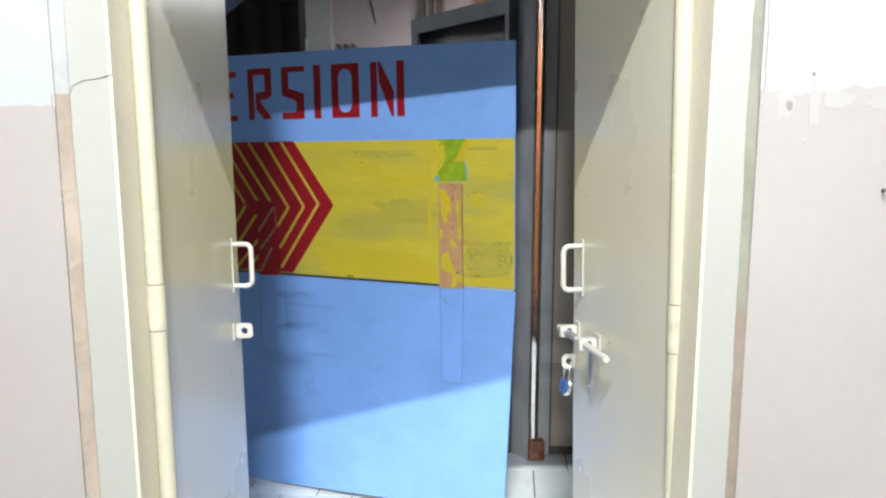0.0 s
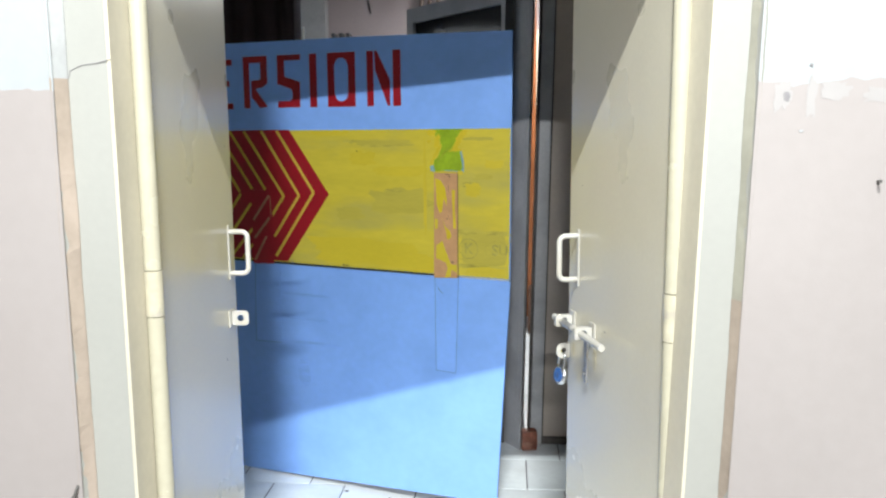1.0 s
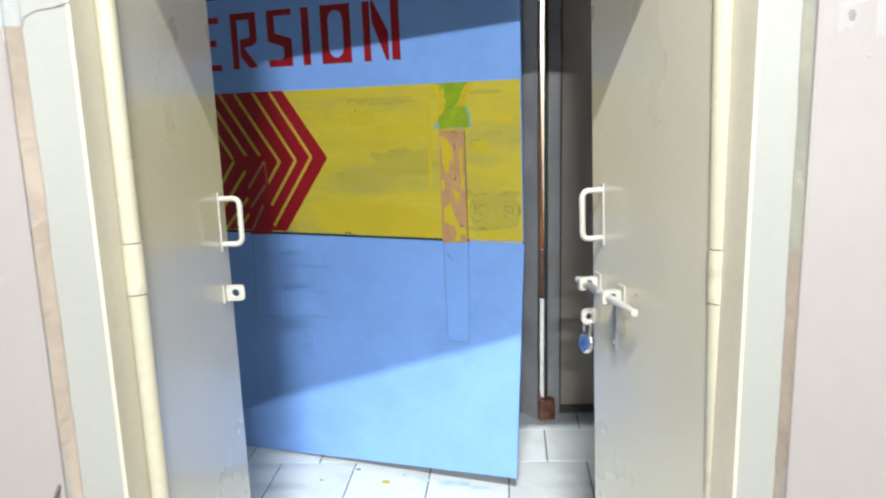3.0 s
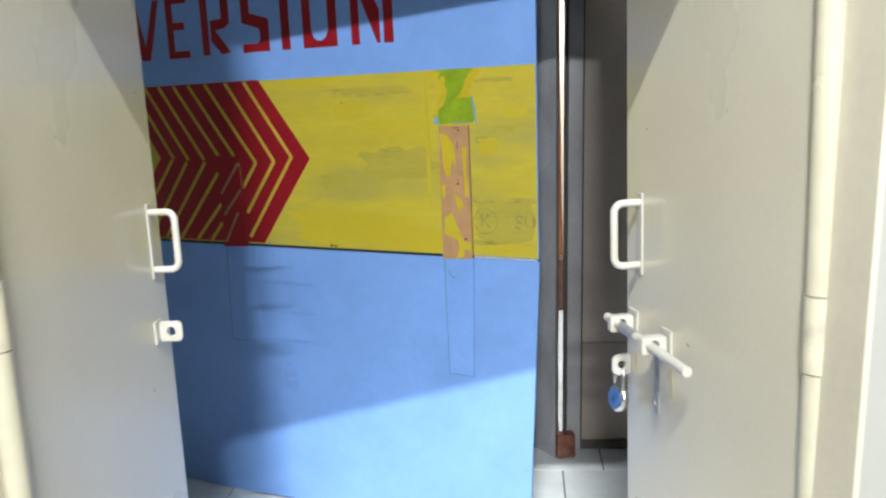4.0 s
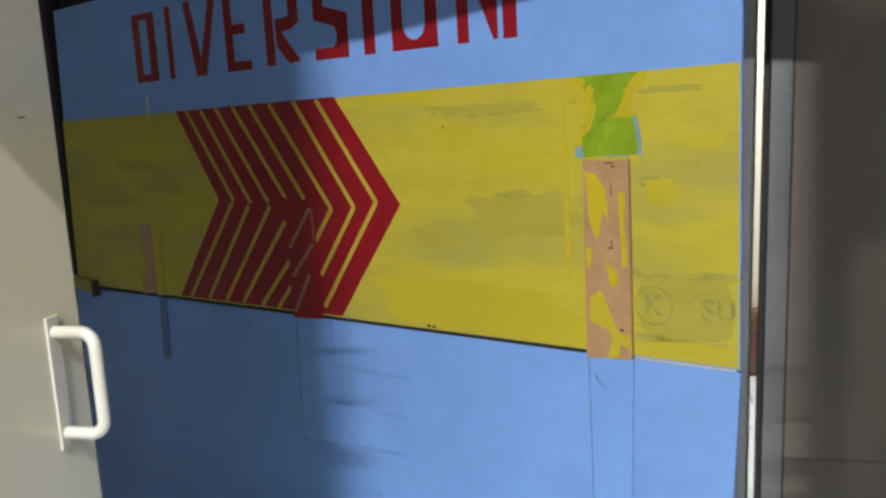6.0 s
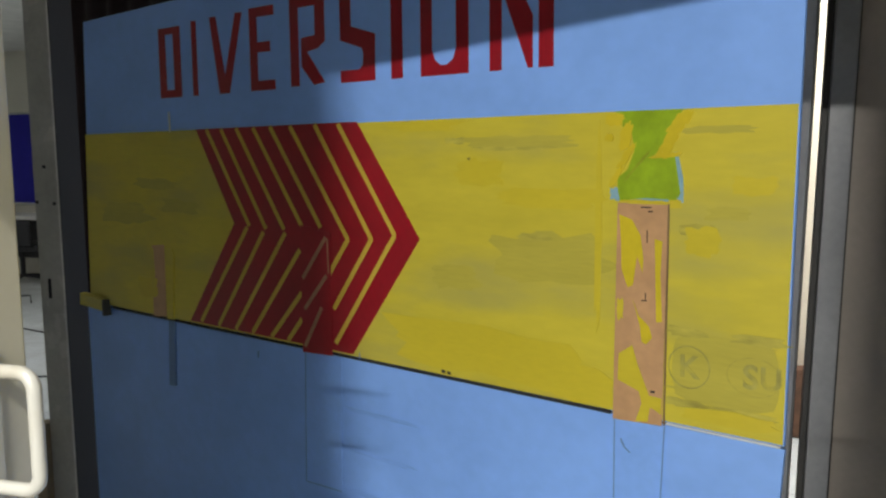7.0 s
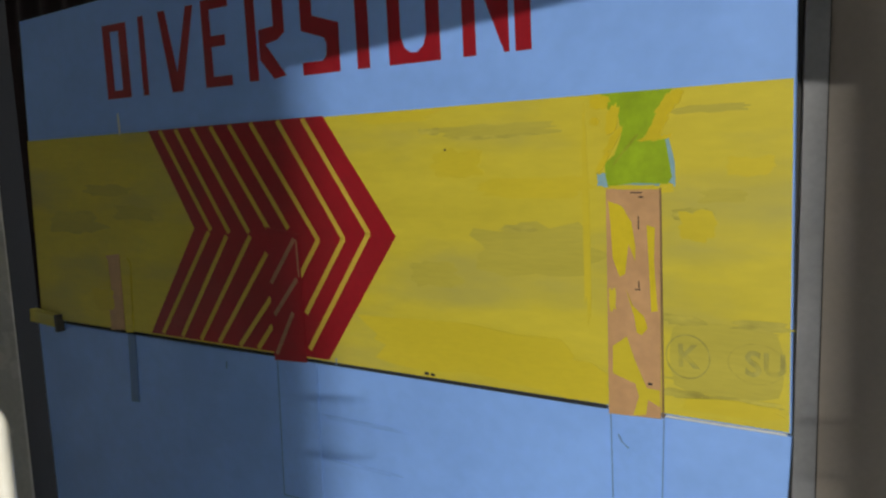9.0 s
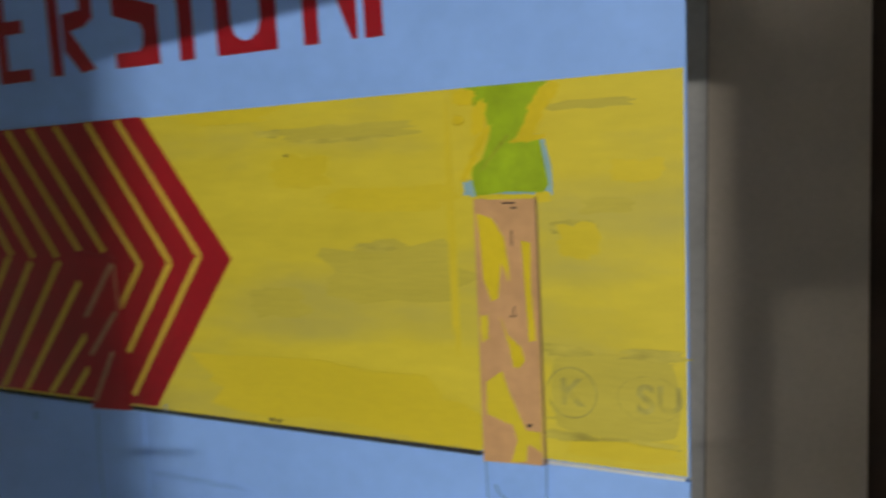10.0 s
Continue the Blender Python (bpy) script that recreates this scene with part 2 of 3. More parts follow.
wall = structure("wall_door", prism(wall_outline(-1), 0, TOP), CREAM, "pink and white painted plaster wall with worn edges", "wall")
part("wall_side", leaned(prism(wall_outline(1), 0, TOP)), CREAM, wall)
part("lintel", boxes((-0.764, 0.355, BAND, BACK, LINTEL + 0.05, TOP)), CREAM, wall)
for x0, x1 in ((-4.5, -0.857), (0.428, 4.0)):
    part("white_paint", leaned(boxes((x0, x1, FRONT - 0.002, FRONT, PINK_TOP - 0.08, TOP))), WHITE, wall, "white painted upper wall")
    n = int((x1 - x0) / 0.012)
    edge = []
    for k in range(n + 1):
        x = x0 + (x1 - x0) * k / n
        edge.append((x, PINK_TOP + 0.012 * noise.noise((x * 9, 0, 3)) + 0.010 * noise.noise((x * 40, 0, 7)) - 0.02 * max(0, noise.noise((x * 22, 5, 1)))))
    part("pink_paint", leaned(slab([(x1, 0.0), (x0, 0.0)] + edge, FRONT - 0.0045, FRONT - 0.002)), PINK, wall, "pink painted lower wall")
for xa, xb, zc in ((-0.860, -0.844, PINK_TOP + 0.02), (0.430, 0.419, 1.15)):
    part("plaster_edge", leaned(worn_edge(xa, xb, 0.0, zc)), BEAD, wall, "bare brown plaster edge")
    part("plaster_edge", leaned(worn_edge(xa, xb, zc, TOP)), BEAD_TOP if xa < 0 else BEAD_PALE, wall, "painted over plaster edge")
for cx, cz, w, h, seed in ((0.470, 1.520, 0.030, 0.050, 101.0), (0.520, 1.515, 0.016, 0.070, 102.0), (0.560, 1.528, 0.050, 0.030, 103.0), (0.640, 1.520, 0.060, 0.024, 104.0)):
    part("white_dab", slab(blot(cx, cz, w, h, seed, 0.5), FRONT - 0.0050, FRONT - 0.004), THIN_WHITE, wall, "thin white paint run over the pink")
# Unseen walls close the hall and hold down its bounced light.
structure("wall_hall_back", boxes((-4.5, 4.0, -12.6, -12.4, 0, TOP)), HALL, "unseen hall end wall, grey to limit bounced light", "wall")
structure("wall_hall_side", boxes((-4.6, -4.5, -12.6, BACK, 0, TOP)), HALL, "unseen hall side wall, grey to limit bounced light", "wall")
structure("wall_right", boxes((3.4, 3.5, -12.6, 8.0, 0, TOP)), HALL, "unseen right wall, grey to limit bounced light", "wall")
structure("wall_lab_back", boxes((-9.5, 3.4, 6.2, 6.3, 0, LAB_TOP)), LAB_WALL, "cream lab wall with panel seams", "wall")
structure("wall_lab_side", boxes((-9.5, -9.4, -1.3, 6.3, 0, LAB_TOP)), LAB_WALL, "cream lab side wall", "wall")
structure("wall_lab_front", boxes((-9.4, -4.5, BACK, BACK + 0.1, 0, LAB_TOP)), LAB_WALL, "cream lab front wall", "wall")
structure("wall_inner", boxes((-4.05, 3.4, 3.0, 3.1, 0, LAB_TOP)), MAUVE, "pale mauve inner wall behind the board", "wall")

# ---- door frame and leaves ----
frame_ob = thing("door_frame", Matrix(), "cream painted steel door frame with pipe hinges", "door frame", kind="structure")
part("jamb", prism([(-0.764, BAND - 0.002), (-0.757, BAND - 0.002), (-0.754, BACK - 0.004), (-0.764, BACK - 0.004)], 0, LINTEL + 0.05), FRAME, frame_ob)
part("jamb", leaned(prism([(0.349, BAND - 0.002), (0.355, BAND - 0.002), (0.355, BACK - 0.004), (0.326, BACK - 0.004)], 0, LINTEL + 0.05)), FRAME, frame_ob)
part("head", boxes((-0.757, 0.345, BAND - 0.002, BACK, LINTEL, LINTEL + 0.05), bevel=0.002), FRAME, frame_ob)


def hinge_pipe(x, y, z0, z1):
    part("hinge_pipe", rod([(x, y, 0.01), (x, y, z0 - 0.002)], 0.018, 20), PIPE, frame_ob)
    part("hinge_knuckle", rod([(x, y, z0), (x, y, z1)], 0.019, 20), KNUCKLE, frame_ob, "worn hinge knuckle")
    part("hinge_pipe", rod([(x, y, z1 + 0.002), (x, y, LINTEL)], 0.018, 20), PIPE, frame_ob)


hinge_pipe(-0.738, -1.312, 1.085, 1.18)
hinge_pipe(0.318, -1.312, 1.045, 1.14)


def door_leaf(name, m, side, label):
    """A steel leaf along local +x from the hinge; its face towards the passage is at local y = 0, the metal behind it."""
    leaf = tagged(thing(name, m, label, "door leaf"), kind="structure")
    part("panel", boxes((0.0, LEAF_LEN, 0.0, side * 0.034, 0.012, LINTEL - 0.01) if side > 0 else (0.0, LEAF_LEN, -0.034, 0.0, 0.012, LINTEL - 0.01), bevel=0.003), LEAF, leaf)
    return leaf


LEAF_LEN = 0.55
left_m = pose(-0.728, -1.302, 0, 0, 0, 92.5)
right_m = pose(0.302, -1.302, 0, 0, 0, 105.7)
left_leaf = door_leaf("door_1", left_m, 1, "open cream enamelled steel door leaf with handle and hasp")
right_leaf = door_leaf("door_2", right_m, -1, "open cream enamelled steel door leaf with bolt and padlock")


def pull_handle(leaf, x, z, out):
    """A bent rod on a narrow back plate; out is -1 or 1 along the leaf's y."""
    h = part("handle_plate", boxes((x - 0.010, x + 0.010, min(0, out * 0.003), max(0, out * 0.003), z - 0.073, z + 0.073), bevel=0.001), HANDLE, leaf, "white handle plate")
    r, d, t = 0.016, 0.050, 0.0068
    pts = [(x, 0, z + 0.056)]
    for k in range(7):
        a = math.pi / 2 * k / 6
        pts.append((x, out * (d - r + r * math.sin(a)), z + 0.056 - r + r * math.cos(a)))
    for k in range(7):
        a = math.pi / 2 * k / 6
        pts.append((x, out * (d - r + r * math.cos(a)), z - 0.056 + r - r * math.sin(a)))
    pts.append((x, 0, z - 0.056))
    part("handle", rod(pts, t, 14), HANDLE, h, "white bent rod handle")


pull_handle(left_leaf, 0.502, 1.138, -1)
pull_handle(right_leaf, 0.486, 1.135, 1)

# ---- the board ----
board = thing("diversion_board", pose(0, 0, 0, 0, 0, -21), "blue and yellow painted road diversion board in two sheets", "sign board")
W = -2.165
JOIN = 0.918
part("upper_sheet", slab([(W + 0.03, JOIN), (0.0, JOIN), (0.006, 1.789), (-0.61, 1.797), (-1.25, 1.799), (W + 0.08, 1.780)], 0.0, 0.008), BLUE, board, "blue painted upper sheet")
part("lower_sheet", slab([(W, 0.0), (-1.2, 0.0), (-0.6, 0.03), (-0.05, 0.056), (0.0, JOIN - 0.007), (W, JOIN - 0.010)], 0.004, 0.012), BLUE, board, "blue painted lower sheet")
part("yellow_band", slab([(W + 0.03, JOIN + 0.002), (-0.002, JOIN + 0.002), (0.001, 1.456), (W + 0.055, 1.444)], -0.001, 0.0), YELLOW, board, "brushed yellow band")
part("arrow", slab([(-1.534, 1.448), (-0.936, 1.453), (-0.756, 1.203), (-0.962, 0.924), (-1.596, 0.924), (-1.385, 1.206)], -0.0018, -0.001), RED, board, "red chevron arrow")


def stroke(x0, z0, x1, z1, w):
    dx, dz = x1 - x0, z1 - z0
    n = math.hypot(dx, dz)
    nx, nz = -dz / n * w / 2, dx / n * w / 2
    return [(x0 + nx, z0 + nz), (x1 + nx, z1 + nz), (x1 - nx, z1 - nz), (x0 - nx, z0 - nz)]


UPPER = [(-0.995, 1.450, -0.826, 1.206), (-1.072, 1.450, -0.896, 1.193), (-1.158, 1.449, -0.970, 1.188), (-1.231, 1.449, -1.060, 1.212),
         (-1.296, 1.448, -1.124, 1.210), (-1.363, 1.448, -1.190, 1.200), (-1.426, 1.447, -1.258, 1.198), (-1.487, 1.447, -1.323, 1.202)]
LOWER = [(-0.826, 1.208, -1.018, 0.942), (-0.896, 1.195, -1.022, 1.023), (-0.970, 1.190, -1.038, 1.100), (-1.132, 1.050, -1.250, 0.926),
         (-1.134, 0.985, -1.187, 0.926), (-1.135, 1.154, -1.325, 0.927), (-1.186, 1.192, -1.394, 0.927), (-1.268, 1.190, -1.467, 0.928), (-1.332, 1.198, -1.545, 0.929)]
for s in UPPER + LOWER:
    part("stripe", slab(stroke(*s, 0.012), -0.0026, -0.0018), STRIPE, board)

Z0, Z1 = 1.540, 1.743


def letter(*shapes):
    bm = bmesh.new()
    for pts in shapes:
        b2 = slab(pts, -0.001, 0.0)
        me = bpy.data.meshes.new("tmp")
        b2.to_mesh(me)
        b2.free()
        bm.from_mesh(me)
        bpy.data.meshes.remove(me)
    part("letter", bm, RED, board, "red block letter")


def bar(x0, x1, z0=Z0, z1=Z1):
    return [(x0, z0), (x1, z0), (x1, z1), (x0, z1)]


letter(bar(-1.690, -1.659, 1.536, 1.722), bar(-1.622, -1.590, 1.536, 1.722), bar(-1.659, -1.622, 1.536, 1.556), bar(-1.659, -1.622, 1.704, 1.722))
letter(bar(-1.538, -1.517, 1.536, 1.728))
letter([(-1.458, 1.730), (-1.432, 1.730), (-1.400, 1.580), (-1.352, 1.730), (-1.326, 1.730), (-1.384, 1.536), (-1.424, 1.536)])
letter(bar(-1.298, -1.270, 1.537, 1.735), bar(-1.270, -1.206, 1.537, 1.560), bar(-1.270, -1.222, 1.628, 1.652), bar(-1.270, -1.206, 1.712, 1.735))
letter(bar(-1.149, -1.120), bar(-1.120, -1.032, 1.718, Z1), bar(-1.064, -1.032, 1.652, 1.718),
       [(-1.111, 1.648), (-1.064, 1.652), (-1.032, 1.652), (-1.032, 1.636), (-1.055, 1.622), (-1.092, 1.616), (-1.111, 1.616)],
       [(-1.111, 1.616), (-1.092, 1.616), (-1.034, 1.545), (-1.070, 1.540), (-1.111, 1.584)])
letter(bar(-0.982, -0.872, 1.722, Z1), bar(-0.982, -0.949, 1.660, 1.722),
       [(-0.982, 1.632), (-0.917, 1.612), (-0.912, 1.600), (-0.877, 1.600), (-0.876, 1.638), (-0.949, 1.660), (-0.982, 1.660)],
       [(-0.911, 1.600), (-0.877, 1.600), (-0.877, 1.566), (-0.924, 1.566), (-0.913, 1.576)], bar(-0.982, -0.877, Z0, 1.566))
letter(bar(-0.830, -0.798))
letter(bar(-0.748, -0.718), bar(-0.656, -0.625), [(-0.718, Z0), (-0.656, Z0), (-0.656, 1.592), (-0.664, 1.570), (-0.680, 1.560), (-0.695, 1.560), (-0.710, 1.570), (-0.718, 1.592)],
       [(-0.718, Z1), (-0.718, 1.694), (-0.710, 1.714), (-0.695, 1.723), (-0.680, 1.723), (-0.664, 1.714), (-0.656, 1.694), (-0.656, Z1)])
letter(bar(-0.574, -0.546), [(-0.541, Z1), (-0.532, Z1), (-0.476, 1.636), (-0.476, 1.541), (-0.486, 1.541), (-0.538, 1.671)], bar(-0.463, -0.431))

part("tape", slab([(-0.300, 0.905), (-0.206, 0.910), (-0.203, 1.300), (-0.297, 1.296)], -0.0025, -0.001), TAPE_TAN, board, "tan tape strip with paint torn off")
part("tape", slab([(-0.296, 0.548), (-0.214, 0.546), (-0.202, 0.908), (-0.298, 0.906)], 0.001, 0.0035), TAPE_BLUE, board, "tape strip painted over in blue")
part("tape", slab([(-1.138, 0.575), (-1.012, 0.580), (-1.004, 0.914), (-1.128, 0.910)], 0.001, 0.0035), TAPE_BLUE, board, "tape strip painted over in blue")

part("join_line", boxes((W + 0.16, -0.306, -0.0012, 0.004, JOIN - 0.006, JOIN + 0.0015)), DARK_GAP, board, "black gap between the sheets")
# White strip paints the light caught on the lower sheet's top edge.
part("sheet_edge", boxes((-0.199, -0.006, -0.0006, 0.0038, JOIN - 0.0045, JOIN - 0.0015)), CEIL, board, "white strip for the lower sheet's edge catching light")
part("join_gap", boxes((W + 0.03, -0.004, 0.0122, 0.016, JOIN - 0.03, JOIN + 0.02)), DARK_GAP, board)


FRESH = material("fresh_yellow_paint", (0.625, 0.495, 0.033), 0.4, spread=0.05, scale=5, stretch=(0.6, 1, 2))
DULL = material("thin_yellow_paint", (0.50, 0.42, 0.058), 0.45, spread=0.08, scale=6, stretch=(0.4, 1, 3))
AMBER = material("deep_yellow_paint", (0.64, 0.49, 0.022), 0.4, spread=0.08, scale=12)
OLIVE = material("olive_paint", (0.30, 0.36, 0.02), 0.45, spread=0.15, scale=20)
TAPE_RIM = material("brown_tape_rim", (0.22, 0.13, 0.06), 0.5)
SKY = material("pale_blue_paint", (0.23, 0.40, 0.46), 0.45, spread=0.1)
LINE = material("dark_blue_line", (0.14, 0.25, 0.50), 0.6)
PEN_FAINT = material("faint_grey_print", (0.46, 0.39, 0.06), 0.6, spread=0.25, scale=22, stretch=(0.5, 1, 2))
PEN = material("grey_print", (0.37, 0.325, 0.07), 0.6, spread=0.2, scale=30, tint=(0.50, 0.42, 0.055), amount=0.9, tint_scale=28)
SMUDGE = material("blue_grey_smear", (0.212, 0.395, 0.85), 0.5, spread=0.15, scale=10, stretch=(0.4, 1, 3))

for k, (cx, cz, w, h, seed) in enumerate(((-0.62, 0.985, 0.46, 0.10, 1.0), (-0.37, 0.960, 0.14, 0.07, 2.0), (-0.60, 1.345, 0.12, 0.05, 3.0), (-0.44, 1.300, 0.22, 0.035, 4.0),
                           (-0.335, 1.250, 0.012, 0.33, 5.0), (-0.14, 1.235, 0.06, 0.05, 6.0), (-0.06, 1.330, 0.07, 0.03, 7.0), (-0.75, 1.440, 0.20, 0.02, 8.0),
                           (-0.09, 0.945, 0.15, 0.025, 9.0), (-1.80, 1.000, 0.10, 0.06, 10.0))):
    part("paint_stroke", slab(blot(cx, cz, w, h, seed, 0.35), -0.00161 - 0.00009 * k, -0.0007), FRESH, board, "fresh bright yellow brush stroke")
for k, (cx, cz, w, h, seed) in enumerate(((-0.52, 1.405, 0.26, 0.022, 11.0), (-0.45, 1.185, 0.24, 0.09, 12.0), (-0.66, 1.130, 0.12, 0.05, 13.0), (-0.10, 1.285, 0.07, 0.022, 14.0),
                           (-0.09, 1.070, 0.16, 0.018, 15.0), (-0.10, 0.985, 0.17, 0.016, 16.0), (-1.74, 1.300, 0.20, 0.03, 17.0), (-1.90, 1.210, 0.24, 0.06, 18.0),
                           (-1.62, 1.240, 0.16, 0.04, 19.0), (-0.13, 1.420, 0.12, 0.012, 20.0))):
    part("paint_stroke", slab(blot(cx, cz, w, h, seed, 0.45), -0.00125 - 0.00003 * k, -0.0005), DULL, board, "thin greyish yellow brush stroke")
for cx, cz, w, h, seed in ((-0.88, 0.790, 0.22, 0.010, 21.0), (-0.90, 0.690, 0.20, 0.010, 22.0), (-0.86, 0.590, 0.26, 0.014, 23.0), (-0.90, 0.470, 0.05, 0.12, 24.0)):
    part("smear", slab(blot(cx, cz, w, h, seed, 0.5), 0.0034, 0.0042), SMUDGE, board, "blue grey smear")
# the green repair and the torn tan tape
part("paint_dab", slab([(-0.300, 1.303), (-0.177, 1.300), (-0.178, 1.340), (-0.189, 1.384), (-0.205, 1.384), (-0.205, 1.310)], -0.0018, -0.001), SKY, board, "pale blue rim of a paint dab")
part("paint_dab", slab(blot(-0.299, 1.311, 0.026, 0.022, 46.0, 0.5), -0.0018, -0.001), SKY, board, "pale blue rim of a paint dab")
part("paint_dab", slab([(-0.303, 1.4545), (-0.18, 1.4545), (-0.199, 1.432), (-0.22, 1.39), (-0.236, 1.373), (-0.194, 1.381), (-0.187, 1.342), (-0.182, 1.315), (-0.19, 1.304), (-0.245, 1.306), (-0.293, 1.300), (-0.297, 1.318), (-0.298, 1.34), (-0.28, 1.353),
                        (-0.267, 1.385), (-0.272, 1.416), (-0.29, 1.428)], -0.0024, -0.0016), GREEN, board, "bright green paint dab")
for k, (cx, cz, w, h, seed, lean) in enumerate(((-0.190, 1.428, 0.026, 0.040, 96.0, 0.5), (-0.203, 1.402, 0.024, 0.040, 97.0, 0.6), (-0.212, 1.379, 0.046, 0.011, 98.0, 1.5), (-0.174, 1.440, 0.018, 0.022, 99.0, 0.4),
                                 (-0.305, 1.440, 0.034, 0.020, 33.0, 0.2), (-0.283, 1.412, 0.020, 0.044, 44.0, 0.2), (-0.281, 1.378, 0.014, 0.040, 45.0, 0.7), (-0.301, 1.341, 0.012, 0.036, 43.0, 0.6), (-0.315, 1.410, 0.016, 0.014, 49.0, 0.0))):
    part("paint_dab", slab(blot(cx, cz, w, h, seed, 0.40, lean, 34), -0.0027 - 0.0001 * k, -0.0012), AMBER, board, "yellow streak over the green")
part("paint_dab", slab(blot(-0.262, 1.360, 0.006, 0.050, 47.0, 0.5, 0.9), -0.0031, -0.0022), OLIVE, board, "olive brush line through the green")
part("paint_dab", slab(blot(-0.247, 1.299, 0.092, 0.007, 34.0, 0.4), -0.0032, -0.0022), FRESH, board, "yellow streak under the green")
part("paint_dab", slab(blot(-0.193, 1.299, 0.024, 0.014, 48.0, 0.5), -0.0020, -0.0010), FRESH, board, "yellow streak under the green")
part("paint_dab", slab([(-0.293, 1.276), (-0.269, 1.268), (-0.252, 1.241), (-0.246, 1.200), (-0.247, 1.176), (-0.258, 1.205), (-0.265, 1.153), (-0.275, 1.148), (-0.287, 1.18), (-0.289, 1.23)], -0.0033, -0.0024), AMBER, board, "yellow paint left on the tape")
part("paint_dab", slab([(-0.226, 1.237), (-0.212, 1.233), (-0.214, 1.175), (-0.209, 1.094), (-0.220, 1.092), (-0.224, 1.197)], -0.0033, -0.0024), AMBER, board, "yellow paint left on the tape")
part("paint_dab", slab([(-0.264, 1.127), (-0.253, 1.1), (-0.233, 1.083), (-0.227, 1.064), (-0.237, 1.051), (-0.246, 1.054), (-0.25, 1.081)], -0.0033, -0.0024), AMBER, board, "yellow paint left on the tape")
part("paint_dab", slab([(-0.29, 1.027), (-0.264, 1.046), (-0.252, 1.01), (-0.23, 0.96), (-0.207, 0.959), (-0.207, 0.930), (-0.228, 0.940), (-0.232, 0.913), (-0.255, 0.909), (-0.244, 0.944), (-0.25, 0.965), (-0.291, 0.979)], -0.0033, -0.0024), FRESH, board, "yellow paint left on the tape")
part("paint_dab", slab(blot(-0.289, 1.108, 0.013, 0.036, 38.0, 0.4), -0.0033, -0.0024), FRESH, board, "yellow paint left on the tape")
part("tape_rim", boxes((-0.2035, -0.2005, -0.0030, -0.001, 0.912, 1.300)), TAPE_RIM, board)
for x, z, w, h in ((-0.243, 1.290, 0.020, 0.002), (-0.235, 1.283, 0.008, 0.0025), (-0.240, 1.240, 0.0016, 0.022), (-0.243, 1.128, 0.010, 0.002), (-0.241, 1.136, 0.0016, 0.012), (-0.224, 0.968, 0.008, 0.004)):
    part("pen_mark", boxes((x - w / 2, x + w / 2, -0.0032, -0.0024, z - h / 2, z + h / 2)), DARK_GAP, board)
# faint round stamps under the yellow, left as plain rings and bars


def ring(cx, cz, w, h, t, n=28):
    bm = bmesh.new()
    rows = []
    for k in range(n):
        a = 2 * math.pi * k / n
        rows.append([bm.verts.new((cx + (w / 2 + o) * math.cos(a), y, cz + (h / 2 + o) * math.sin(a))) for o, y in ((0, -0.0016), (t, -0.0016), (t, -0.0009), (0, -0.0009))])
    for k in range(n):
        p, q = rows[k], rows[(k + 1) % n]
        for j in range(4):
            bm.faces.new((p[j], p[(j + 1) % 4], q[(j + 1) % 4], q[j]))
    bmesh.ops.recalc_face_normals(bm, faces=bm.faces[:])
    return bm


def stamp_letter(char, x, z, size):
    """One faint printed character on the yellow band."""
    data = bpy.data.curves.new("char", "FONT")
    data.body, data.size, data.extrude, data.offset = char, size, 0.0003, 0.0012
    data.align_x, data.align_y = "CENTER", "CENTER"
    ob = bpy.data.objects.new("char", data)
    scene.collection.objects.link(ob)
    me = bpy.data.meshes.new_from_object(ob)
    bpy.data.objects.remove(ob)
    bpy.data.curves.remove(data)
    bm = bmesh.new()
    bm.from_mesh(me)
    bpy.data.meshes.remove(me)
    part("printed_letter", moved(bm, pose(x, -0.0021, z, 90)), PEN, board, "faint grey printed letter")


part("paint_stroke", slab(blot(-0.101, 1.020, 0.180, 0.118, 91.0, 0.06), -0.0013, -0.0007), DULL, board, "thin greyish yellow over printed card")
part("stamp_ring", ring(-0.160, 1.022, 0.070, 0.070, 0.0024), PEN, board)
part("stamp_ring", ring(-0.051, 1.022, 0.086, 0.062, 0.0018), PEN_FAINT, board)
stamp_letter("K", -0.160, 1.021, 0.054)
stamp_letter("S", -0.056, 1.020, 0.056)
stamp_letter("U", -0.024, 1.022, 0.050)
for cx, cz, w, h, seed in ((-0.165, 1.082, 0.070, 0.016, 81.0), (-0.045, 1.083, 0.085, 0.016, 83.0), (-0.165, 0.958, 0.075, 0.014, 84.0), (-0.070, 0.957, 0.13, 0.012, 85.0),
                           (-0.150, 1.255, 0.060, 0.020, 86.0), (-0.660, 1.408, 0.05, 0.012, 88.0), (-0.520, 1.392, 0.20, 0.008, 89.0), (-0.470, 1.225, 0.07, 0.014, 90.0)):
    part("smear", slab(blot(cx, cz, w, h, seed, 0.5), -0.0016, -0.0009), PEN_FAINT, board, "grey brush smear under thin yellow")
for x, z in ((-0.695, 0.927), (-0.680, 0.926), (-0.625, 1.372)):
    part("nick", slab(blot(x, z, 0.010 if z < 1 else 0.005, 0.006 if z < 1 else 0.004, x * 50, 0.4), -0.0018, -0.001), DARK_GAP, board)
